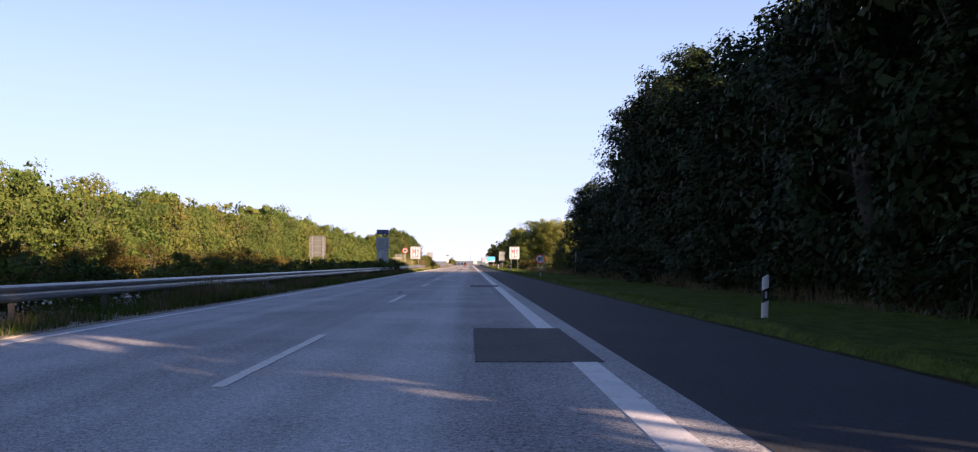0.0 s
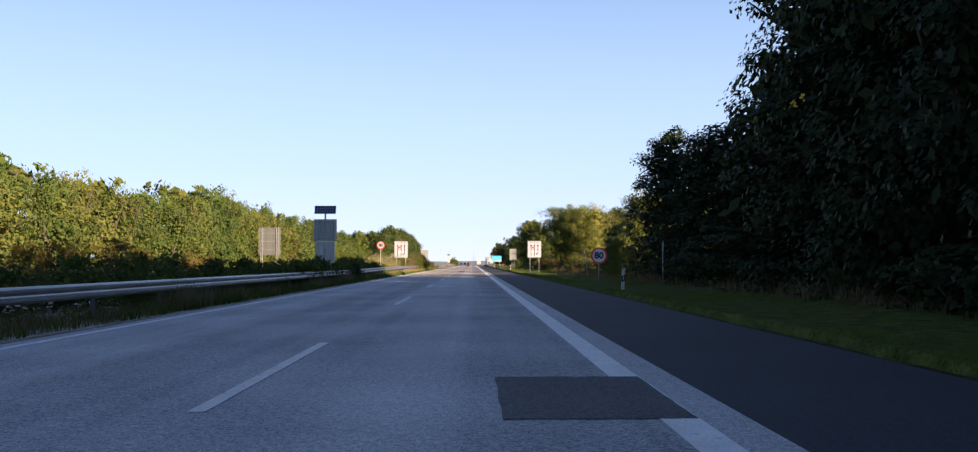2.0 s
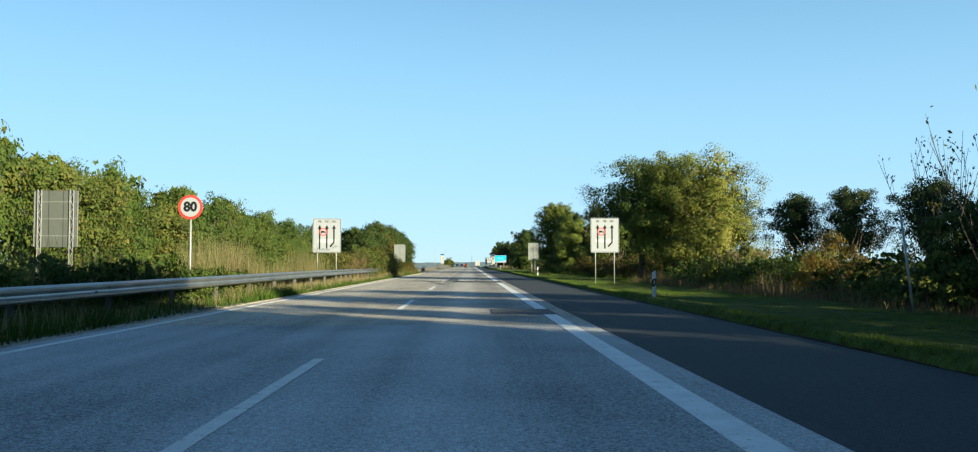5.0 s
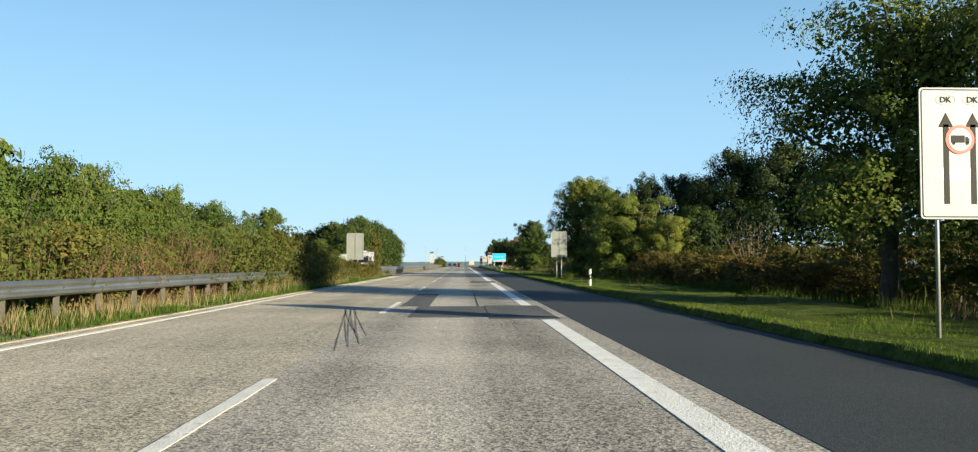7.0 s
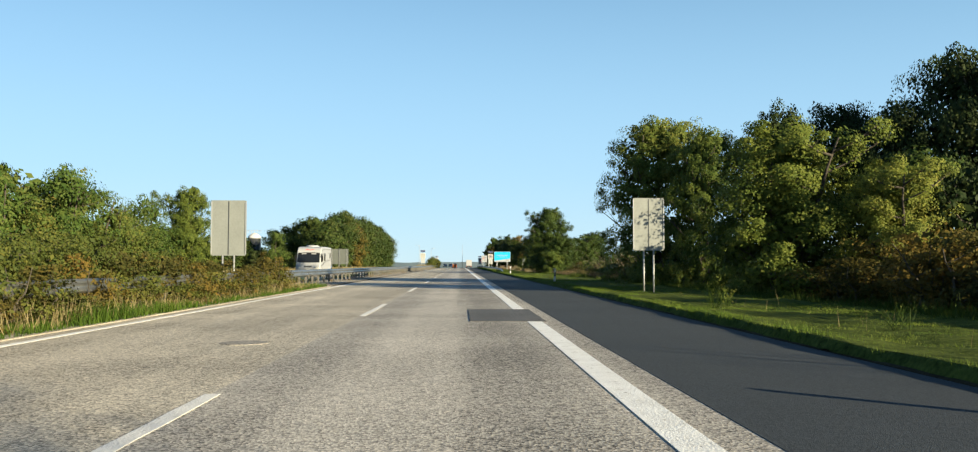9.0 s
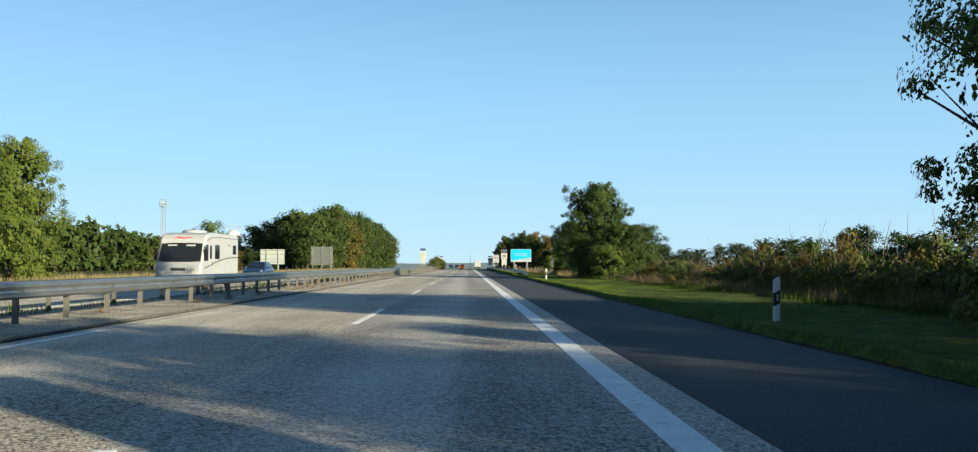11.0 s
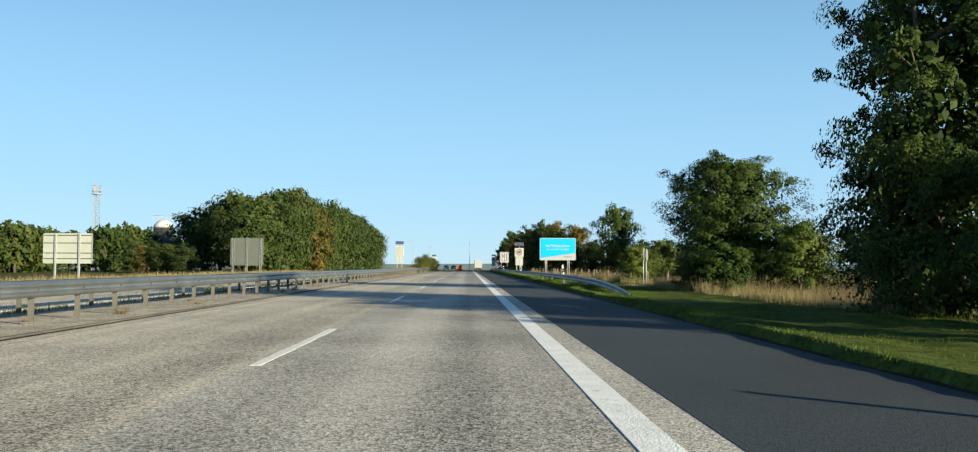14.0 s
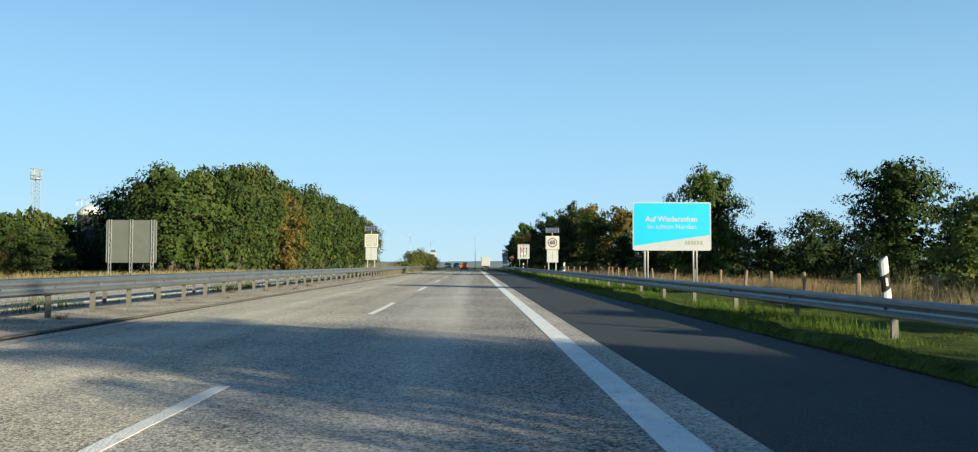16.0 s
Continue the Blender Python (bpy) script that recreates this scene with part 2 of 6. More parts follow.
def streaked(m, across, down):
    """Stretches a material's coarse stains so that they run down."""
    n, l = m.node_tree.nodes, m.node_tree.links
    coord = [k for k in n if k.type == "TEX_COORD"][0]
    coarse = [k for k in n if k.type == "TEX_NOISE"][0]
    mp = n.new("ShaderNodeMapping")
    mp.inputs["Scale"].default_value = (across, across, down)
    l.new(coord.outputs["Object"], mp.inputs["Vector"])
    l.new(mp.outputs["Vector"], coarse.inputs["Vector"])
    return m


CABINET_DIRTY = streaked(mat("streaked_grey_cabinet", (0.30, 0.32, 0.32), 0.55, 0.1, 2.0, 0.45, 0.03, 25, tint=(0.62, 0.64, 0.62)), 5.0, 0.35)
CABINET_PALE = mat("painted_pale_cabinet", (0.44, 0.44, 0.40), 0.5, 0.0, 1.5, 0.1, 0.03, 25)
SOLAR = mat("solar_cells", (0.018, 0.03, 0.09), 0.25, 0.0, 4.0, 0.3, 0.0, 30)
BARK = mat("bark", (0.045, 0.037, 0.028), 0.95, 0, 3.0, 0.4, 1.0, 22, tint=(0.10, 0.085, 0.065))
WOOD = mat("weathered_wood", (0.17, 0.13, 0.095), 0.9, 0, 5.0, 0.35, 0.6, 40)
RUBBER = mat("tyre_rubber", (0.02, 0.02, 0.02), 0.85, 0, 5.0, 0.2, 0.1, 40)
GLASS = mat("dark_tinted_glass", (0.012, 0.014, 0.016), 0.08, 0, 3.0, 0.2, 0.0, 30, spec=0.8)
CAR_BLUE = mat("car_paint_blue", (0.018, 0.042, 0.105), 0.2, 0.4, 3.0, 0.08, 0.0, 30, spec=0.7)
VAN_WHITE = mat("motorhome_white", (0.34, 0.35, 0.365), 0.4, 0, 2.0, 0.05, 0.0, 30)
ORANGE = mat("works_orange", (0.75, 0.16, 0.02), 0.5, 0, 2.0, 0.1, 0.0, 30)
DARK_GREY = mat("charcoal_metal", (0.05, 0.055, 0.06), 0.5, 0.3, 3.0, 0.2, 0.0, 30)
VERGE = mat("verge_turf", (0.026, 0.048, 0.009), 1.0, 0, 2.2, 0.4, 0.9, 14, tint=(0.115, 0.145, 0.032), spec=0.05)
# rail's unlit side: shade and reflected sky blue are put into this steel
RAIL_STEEL = mat("rail_steel_shade_blue", (0.23, 0.245, 0.26), 0.45, 0.5, 1.5, 0.2, 0.08, 40)
LED_RING = mat("dull_red_ring", (0.14, 0.05, 0.05), 0.6, 0, 3.0, 0.2, 0.0, 30)
# post steel darkened to carry the shadow the posts stand in
POST_STEEL = mat("post_steel_shade", (0.12, 0.115, 0.10), 0.7, 0.2, 2.0, 0.3, 0.1, 30)
LEAF_OLIVE = leaf_mat("leaves_olive", [(0.018, 0.042, 0.011), (0.053, 0.089, 0.019), (0.094, 0.114, 0.026), (0.175, 0.135, 0.034)], 0.14)
# brighter leaves: sunlight on the crowns is put into this colour
LEAF_LIT = leaf_mat("leaves_lit_tone", [(0.026, 0.048, 0.011), (0.080, 0.108, 0.020), (0.150, 0.168, 0.032), (0.23, 0.20, 0.044)], 0.12)
LEAF_OAK = leaf_mat("leaves_oak", [(0.009, 0.019, 0.008), (0.026, 0.040, 0.013), (0.062, 0.076, 0.023)], 0.1)
LEAF_GREEN = leaf_mat("leaves_green", [(0.012, 0.028, 0.008), (0.042, 0.072, 0.015), (0.095, 0.122, 0.025), (0.17, 0.16, 0.036)], 0.16)
# near-black leaves: the wood's shade is put into this colour
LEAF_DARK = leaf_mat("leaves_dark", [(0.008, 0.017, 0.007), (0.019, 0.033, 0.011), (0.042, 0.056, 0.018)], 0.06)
LEAF_RUST = leaf_mat("leaves_rust", [(0.035, 0.045, 0.014), (0.075, 0.07, 0.02), (0.15, 0.11, 0.026), (0.24, 0.14, 0.035)])
LEAF_TANGLE = leaf_mat("leaves_tangle", [(0.025, 0.042, 0.010), (0.062, 0.078, 0.018), (0.105, 0.105, 0.024), (0.18, 0.12, 0.04)], 0.15)
LEAF_MID = leaf_mat("leaves_mid_green", [(0.008, 0.018, 0.006), (0.027, 0.047, 0.011), (0.068, 0.092, 0.020), (0.13, 0.135, 0.034)], 0.06)
LEAF_WOODS = leaf_mat("leaves_wood", [(0.010, 0.024, 0.008), (0.027, 0.047, 0.012), (0.054, 0.073, 0.018), (0.095, 0.097, 0.026)], 0.12)
GRASS = leaf_mat("grass_blades", [(0.020, 0.045, 0.007), (0.050, 0.092, 0.013), (0.098, 0.145, 0.022), (0.17, 0.185, 0.04)], 0.25)
GRASS_ROUGH = leaf_mat("rough_grass_blades", [(0.013, 0.027, 0.005), (0.032, 0.056, 0.009), (0.072, 0.100, 0.016), (0.14, 0.148, 0.032)], 0.2)
TWIG_RED = mat("reddish_twigs", (0.11, 0.062, 0.04), 0.9, 0, 4.0, 0.35, 0.3, 30, tint=(0.24, 0.14, 0.085))
# blue of far air is painted into the ridge's base colour
RIDGE = mat("ridge_aerial_blue", (0.085, 0.115, 0.145), 1.0, 0, 0.02, 0.2, 0, 0.3, spec=0.0)
SEAL = mat("road_seal", (0.05, 0.047, 0.043), 0.8, 0, 3.0, 0.3, 0.3, 40)
STRAW_RED = leaf_mat("reddish_dry_grass", [(0.075, 0.052, 0.028), (0.185, 0.138, 0.075), (0.32, 0.245, 0.14)], 0.25)
STRAW = leaf_mat("dry_grass", [(0.15, 0.12, 0.055), (0.26, 0.215, 0.11), (0.38, 0.32, 0.18)], 0.35)


# ---- mesh helpers ----
class Build:
    """Collects vertices and faces of one mesh."""

    def __init__(self):
        self.v, self.f = [], []

    def box(self, x0, x1, y0, y1, z0, z1, c=0.0):
        """A box with its long edges along z chamfered by c and slightly drawn-in ends."""
        o = [(x0 + c, y0), (x1 - c, y0), (x1, y0 + c), (x1, y1 - c), (x1 - c, y1), (x0 + c, y1), (x0, y1 - c), (x0, y0 + c)] if c else [(x0, y0), (x1, y0), (x1, y1), (x0, y1)]
        return self.loft([[(x, y, z0) for x, y in o], [(x, y, z1) for x, y in o]])

    def loft(self, rings, close=True, caps=True):
        n, base = len(rings[0]), len(self.v)
        for r in rings:
            self.v.extend(tuple(p) for p in r)
        for i in range(len(rings) - 1):
            for j in range(n if close else n - 1):
                a, b = base + i * n + j, base + i * n + (j + 1) % n
                self.f.append((a, b, b + n, a + n))
        if caps:
            self.f.append(tuple(reversed(range(base, base + n))))
            self.f.append(tuple(range(base + (len(rings) - 1) * n, base + len(rings) * n)))
        return self

    def tube(self, pts, radii, n=8, caps=True):
        rings = []
        for i, p in enumerate(pts):
            p = Vector(p)
            d = (Vector(pts[min(i + 1, len(pts) - 1)]) - Vector(pts[max(i - 1, 0)])).normalized()
            a = d.cross(Vector((0, 1, 0)) if abs(d.y) < 0.9 else Vector((1, 0, 0))).normalized()
            b = d.cross(a)
            rings.append([tuple(p + (a * math.cos(2 * math.pi * k / n) + b * math.sin(2 * math.pi * k / n)) * radii[i]) for k in range(n)])
        return self.loft(rings, True, caps)

    def plate(self, outline, y0, y1):
        """An outline in x and z, made thick from y0 to y1."""
        return self.loft([[(x, y0, z) for x, z in outline], [(x, y1, z) for x, z in outline]])

    def slab(self, outline, z0, z1):
        return self.loft([[(x, y, z0) for x, y in outline], [(x, y, z1) for x, y in outline]])

    def add(self, verts, faces):
        b = len(self.v)
        self.v.extend(verts)
        self.f.extend(tuple(b + i for i in f) for f in faces)
        return self

    def mesh(self, name, material, smooth=False):
        me = bpy.data.meshes.new(name)
        me.from_pydata(self.v, [], self.f)
        bm = bmesh.new()
        bm.from_mesh(me)
        bmesh.ops.recalc_face_normals(bm, faces=bm.faces)
        bm.to_mesh(me)
        bm.free()
        me.materials.append(material)
        if smooth:
            me.shade_smooth()
        return me


def part(name, build, material, parent=None, label="", smooth=False):
    ob = new(name, build.mesh(name, material, smooth) if isinstance(build, Build) else build)
    ob.parent = parent
    return tagged(ob, label)


def thing(name, label, category, at=(0, 0, 0), rz=0, group="", kind=""):
    ob = new(name)
    ob.matrix_basis = pose(*at, 0, 0, rz)
    return tagged(ob, label, category, group, kind)


def setting(name, build, material, label, category, smooth=False):
    return tagged(part(name, build, material, None, "", smooth), label, category, "", "structure")


def rounded(w, h, r, n=4, x=0.0, z=0.0):
    """Outline of a rectangle with rounded corners, centred on x, z."""
    out = []
    for cx, cz, a0 in ((w / 2 - r, h / 2 - r, 0), (-w / 2 + r, h / 2 - r, 90), (-w / 2 + r, -h / 2 + r, 180), (w / 2 - r, -h / 2 + r, 270)):
        for k in range(n + 1):
            a = radians(a0 + 90 * k / n)
            out.append((x + cx + r * math.cos(a), z + cz + r * math.sin(a)))
    return out


def disc(r, n=28, x=0.0, z=0.0):
    return [(x + r * math.cos(2 * math.pi * k / n), z + r * math.sin(2 * math.pi * k / n)) for k in range(n)]


def text(words, size, material, parent, at, bold=0.0, name="lettering"):
    """Lettering turned into a mesh, upright, facing -y."""
    cu = bpy.data.curves.new(name, "FONT")
    cu.body, cu.size, cu.align_x, cu.align_y, cu.offset, cu.extrude = words, size, "CENTER", "CENTER", bold, 0.002
    cu.resolution_u = 3
    tmp = bpy.data.objects.new(name, cu)
    scene.collection.objects.link(tmp)
    me = bpy.data.meshes.new_from_object(tmp.evaluated_get(bpy.context.evaluated_depsgraph_get()))
    bpy.data.objects.remove(tmp)
    me.materials.clear()
    me.materials.append(material)
    ob = new(name, me)
    ob.parent = parent
    ob.matrix_basis = pose(*at, 90, 0, 0)
    return ob


def drop(y):
    """Height of the land along the road: level, then falling away over a long crest."""
    return 0.0 if y < 430 else -0.00003 * (min(y, 950) - 430) ** 2


# ---- ground and road ----
Y0, Y1 = -60.0, 950.0
STATIONS = [Y0 + 10 * i for i in range(50)] + [440 + 15 * i for i in range(35)]


def strip(name, x0, x1, z, material, label, category, y0=Y0, y1=Y1, thick=0.05):
    """A band along the road that follows the land."""
    ys = [y0] + [y for y in STATIONS if y0 < y < y1] + [y1]
    b = Build().loft([[(x0, y, z + drop(y)), (x1, y, z + drop(y)), (x1, y, z - thick + drop(y)), (x0, y, z - thick + drop(y))] for y in ys])
    return setting(name, b, material, label, category)


def ground_z(x, y):
    if x > 4.7:
        z = -0.03 - 0.22 * min(1, max(0, (x - 6.2) / 3.0))
    elif x > -7.1:
        z = -0.12
    elif x > -11.2:
        z = -0.02
    elif x > -23.2:
        z = -0.12
    else:
        z = -0.05
    return z + drop(y) + 0.05 * noise.noise(Vector((x * 0.3, y * 0.3, 0))) * (abs(x + 9) > 2.2 and (x > 5.2 or x < -24))


b = Build()
gx = [-4500, -900, -300, -120, -60, -40, -32, -26, -23.3, -23.2, -11.2, -11.1, -9, -7.2, -7.1, -2, 4.65, 4.75, 5.3, 6.2, 7.2, 8.2, 9.2, 11, 14, 20, 30, 60, 120, 300, 900, 4500]
gy = [-1500, -300] + STATIONS + [1100, 1500, 2500, 4800]
for y in gy:
    for x in gx:
        b.v.append((x, y, ground_z(x, y)))
for j in range(len(gy) - 1):
    for i in range(len(gx) - 1):
        a = j * len(gx) + i
        b.f.append((a, a + 1, a + 1 + len(gx), a + len(gx)))
setting("ground", b, GROUND, "level meadow land with short grass and bare soil", "ground", True)


def verge_z(x, y):
    """Height of the turf: a lip above the shoulder's edge, soft hummocks, a gentle fall to the fields. Takes arrays."""
    x, y = np.asarray(x, float), np.asarray(y, float)
    edge = 4.86 + 0.05 * np.sin(y * 0.9) + 0.04 * np.sin(y * 2.3 + 1) + 0.03 * np.sin(y * 5.1)
    up = np.clip((x - edge) / 0.12, 0, 1)
    z = -0.03 - 0.22 * np.clip((x - 10.5) / 3.0, 0, 1) + up * up * (3 - 2 * up) * (0.07 + 0.10 * np.clip((6.3 - x) / 1.2, 0, 1))
    lump = 0.030 * np.sin(x * 3.1 + 1.3 * np.sin(y * 0.8)) * np.sin(y * 1.9 + np.sin(x * 2.2)) + 0.035 * np.sin(x * 1.3 + 2.0 * np.sin(y * 0.31)) * np.sin(y * 0.83 + 1.7 * np.sin(x * 0.9)) + 0.012 * np.sin(y * 4.3 + 2 * x) * np.sin(x * 6.1 + y)
    z = z + lump * np.clip((x - edge) * 2, 0, 1)
    return z - np.where(y > 430, 0.00003 * (np.minimum(y, 950) - 430) ** 2, 0)


v = Build()
vx = [4.80, 4.84, 4.88, 4.92, 4.97, 5.03, 5.12] + [5.3 + 0.3 * i for i in range(30)]
vy = [-30 + 10 * i for i in range(4)] + [2 + 0.5 * i for i in range(694)] + [350 + 6 * i for i in range(40)]
for x in vx:
    for y in vy:
        v.v.append((x, y, float(verge_z(x, y)) + 0.012))
n = len(vy)
v.f = [(i * n + j, (i + 1) * n + j, (i + 1) * n + j + 1, i * n + j + 1) for i in range(len(vx) - 1) for j in range(n - 1)]
setting("verge", v, VERGE, "green turf verge beside the hard shoulder", "verge", True)
strip("fast_lane", -7.05, -2.40, 0.0, ASPHALT, "fast lane of worn pale beige asphalt", "road", y0=110, thick=0.14)
strip("driving_lane", -2.40, 1.90, 0.0, ASPHALT_LANE, "driving lane of worn grey asphalt with wheel tracks", "road", y0=110, thick=0.14)
strip("road_by_wood", -7.05, 1.90, 0.0, ASPHALT_SHADE, "two-lane motorway carriageway beside the wood, shade blue put into its asphalt", "road", y1=110, thick=0.14)
strip("hard_shoulder", 1.90, 4.80, 0.004, ASPHALT_DARK, "hard shoulder of smooth dark asphalt beside the carriageway", "road", thick=0.14)
strip("opposite_road", -23.2, -11.2, -0.02, ASPHALT, "opposite carriageway of worn pale asphalt", "road", thick=0.12)
strip("median_strip", -11.2, -7.05, 0.02, GRAVEL, "bare gravel and soil strip between the carriageways", "verge", thick=0.16)
# bare soil, with the shade under the turf lip put into its dark colour
strip("soil_shade_edge", 4.78, 4.93, 0.012, SOIL, "bare soil along the hard shoulder's edge, turf lip's shade in its dark colour", "verge", y1=700, thick=0.1)
strip("kerb", -7.16, -7.05, 0.05, KERB, "low dirty concrete edge beside the carriageway", "kerb", y0=215, thick=0.1)

# lane markings
strip("edge_line_right", 1.22, 1.52, 0.006, PAINT_ROAD, "broad worn white edge line", "road marking", thick=0.004)
strip("edge_line_left", -6.72, -6.57, 0.006, PAINT_ROAD, "narrow white edge line along the fast lane", "road marking", y1=222, thick=0.004)
strip("edge_line_left_worn", -6.70, -6.59, 0.006, PAINT_FAINT, "narrow, nearly worn-off edge line along the fast lane", "road marking", y0=222, thick=0.004)
strip("opposite_line", -11.9, -11.75, -0.012, PAINT_ROAD, "narrow white edge line of the opposite carriageway", "road marking", thick=0.004)
dash = None
for k in range(-2, 40):
    y = -9.6 + 17.933 * k
    if dash is None:
        d = Build()
        r = random.Random(3)
        left = [(-0.07 - 0.012 * r.random(), 0.5 * i) for i in range(13)]
        right = [(0.06 + 0.012 * r.random(), 0.5 * i) for i in range(13)]
        d.slab(left + right[::-1], 0, 0.004)
        dash = tagged(part("lane_dash", d, PAINT_DASH), "worn white dash between the two lanes", "road marking", "lane dashes", "structure")
        dash.matrix_basis = pose(-2.36, y, 0.003)
    else:
        copy_thing(dash, pose(-2.36, y, 0.003 + drop(y)))


def patch(x0, x1, y0, y1, label, z=0.012, material=ASPHALT_PATCH):
    r = random.Random(int(y0 * 10))
    n = 14
    o = [(x0 + (x1 - x0) * i / n, y0 + 0.012 * r.uniform(-1, 1)) for i in range(n)] + [(x1 + 0.008 * r.uniform(-1, 1), y0 + (y1 - y0) * i / n) for i in range(n)]
    o += [(x1 - (x1 - x0) * i / n, y1 + 0.012 * r.uniform(-1, 1)) for i in range(n)] + [(x0 + 0.008 * r.uniform(-1, 1), y1 - (y1 - y0) * i / n) for i in range(n)]
    return setting("road_patch", Build().slab(o, 0.0, z), material, label, "road patch")


patch(0.07, 1.60, 10.4, 15.7, "rectangular repair patch of dark asphalt over the edge line")
patch(0.04, 1.50, 43.8, 46.2, "small repair patch of dark asphalt over the edge line")
patch(0.03, 1.55, 113.6, 116.0, "small repair patch of dark asphalt over the edge line")
patch(0.05, 1.62, 185.7, 190.5, "rectangular repair patch of dark asphalt over the edge line")
patch(0.16, 1.66, 149.4, 155.5, "rectangular repair patch of dark asphalt over the edge line")
patch(-1.62, 0.14, 150.0, 155.0, "rectangular repair patch of dark asphalt in the driving lane")
patch(-2.14, -1.36, 155.0, 165.0, "long narrow repair patch of dark asphalt along the lane joint")
setting("road_joint", Build().slab([(-0.02, 155.0), (0.02, 155.0), (0.015, 167.0), (-0.015, 167.0)], 0, 0.007), SEAL, "thin tarred crack seal along the driving lane", "road joint")
RUBBED = asphalt("rubber_marked_asphalt", (0.055, 0.052, 0.048), (0.42, 0.39, 0.35), 50, 0.4)
for k in range(7):
    dx = 0.05 * k
    pts = [(-3.62 + 1.25 * u + 0.12 * u * u + 0.006 * math.sin(7 * u + 2 * k), 154.6 - (8.8 + 0.5 * (k * 3 % 7)) * u) for u in (i / 12 for i in range(13))]
    setting("skid_mark", Build().slab([(x + dx, y) for x, y in pts] + [(x + dx + 0.024, y) for x, y in reversed(pts)], 0, 0.005), RUBBED, "thin dark rubber line of a braking mark in the fast lane", "skid mark")
setting("crack_seal", Build().slab([(-2.78, 33.4), (-2.70, 33.4), (-2.66, 34.9), (-2.72, 36.2), (-2.83, 36.3), (-2.80, 35.0)], 0, 0.006), RUBBED, "dark irregular crack seal by the lane dash", "road patch")
r = random.Random(14)
for k in range(12):
    cx, cy, rad = r.uniform(-3.6, -2.45), r.uniform(235.4, 238.0), r.uniform(0.06, 0.2)
    o = [(cx + rad * r.uniform(0.5, 1.3) * math.cos(a), cy + 1.8 * rad * r.uniform(0.5, 1.3) * math.sin(a)) for a in (6.2832 * i / 11 for i in range(11))]
    setting("oil_stain", Build().slab(o, 0, 0.004 + 0.0003 * k), RUBBED, "small dark ragged stain on the fast lane", "road stain")
setting("manhole_patch", Build().slab([(x, y + 180.9) for x, y in disc(0.36, 18, -3.35, 0)], 0, 0.008), RUBBED, "small round dark patch in the fast lane", "road patch")


# ---- guard rails ----
def w_profile(side):
    """Cross-section of a corrugated rail, offset in x and z from its top; side is the way it faces."""
    o = [(0.0, 0.0), (0.03, -0.01), (0.08, -0.045), (0.08, -0.085), (0.03, -0.125), (0.02, -0.155), (0.03, -0.185), (0.08, -0.225), (0.08, -0.265), (0.03, -0.30), (0.0, -0.31)]
    return [(side * x, z) for x, z in o] + [(side * (x - 0.006), z) for x, z in reversed(o)]


def rail_top(y):
    return 0.76 if y < 95 else 0.76 + 0.10 * min(1, (y - 95) / 40)


def guard_rail(name, x, ys, top, side, label, post_step=2.0, post_from=None, spacer=True, material=STEEL_OLD):
    """A steel rail in sections on sigma posts."""
    rail = thing(name, label, "guard rail", (x, 0, 0))
    prof = w_profile(side)
    for a, c in zip(ys, ys[1:]):
        s = Build().loft([[(px + side * lap, yy, top(yy) + pz + drop(yy)) for px, pz in prof] for yy, lap in ((a, 0.0), (c - 0.2, 0.0), (c, 0.008), (c + 0.14, 0.008))])
        part("rail_section", s, material, rail)
    post = Build()
    post.loft([[(px - side * 0.1, py, z) for px, py in ((-0.05, -0.03), (0.05, -0.03), (0.05, -0.022), (-0.042, -0.022), (-0.042, 0.022), (0.05, 0.022), (0.05, 0.03), (-0.05, 0.03))] for z in (-0.7, 0.0)])
    me = post.mesh("post", POST_STEEL)
    arm = Build().box(-0.11 if side > 0 else 0.0, 0.0 if side > 0 else 0.11, -0.04, 0.04, -0.2, -0.08, 0.01).mesh("spacer", material)
    bolt = Build().tube([(0.0, 0, 0), (side * 0.022, 0, 0), (side * 0.03, 0, 0)], [0.024, 0.024, 0.014], 7).mesh("bolt", DARK_GREY)
    y = ys[0] if post_from is None else post_from
    while y < ys[-1] - 0.5:
        if spacer:
            q = part("bolt", bolt, DARK_GREY, rail)
            q.location = (side * 0.02, y, top(y) - 0.155 + drop(y))
        p = part("post", me, material, rail)
        p.location = (0, y, top(y) - 0.06 + drop(y))
        if spacer:
            q = part("spacer", arm, material, rail)
            q.location = (0, y, top(y) + drop(y))
        y += post_step
    return rail


guard_rail("guard_rail", -8.15, [-40 + 4.0 * i for i in range(47)], rail_top, 1, "weathered zinc guard rail half hidden in median shrubs", 4.0, spacer=False)
guard_rail("guard_rail", -8.15, [144 + 4.0 * i for i in range(83)], rail_top, 1, "long weathered zinc guard rail along the fast lane", 2.0)
guard_rail("guard_rail", -10.6, [200 + 4.0 * i for i in range(70)], lambda y: 0.80, -1, "zinc guard rail facing the opposite carriageway", 4.0, spacer=False)


def right_top(y):
    return float(np.interp(y, [300, 302, 305, 308.5, 317, 330], [0.14, 0.31, 0.47, 0.57, 0.65, 0.68]))


guard_rail("guard_rail", 6.3, [300, 302, 304, 306, 308, 310, 312, 314] + [318 + 4.0 * i for i in range(50)], right_top, -1, "galvanised guard rail rising out of the verge along the hard shoulder", 4.0, 304.0, material=RAIL_STEEL)


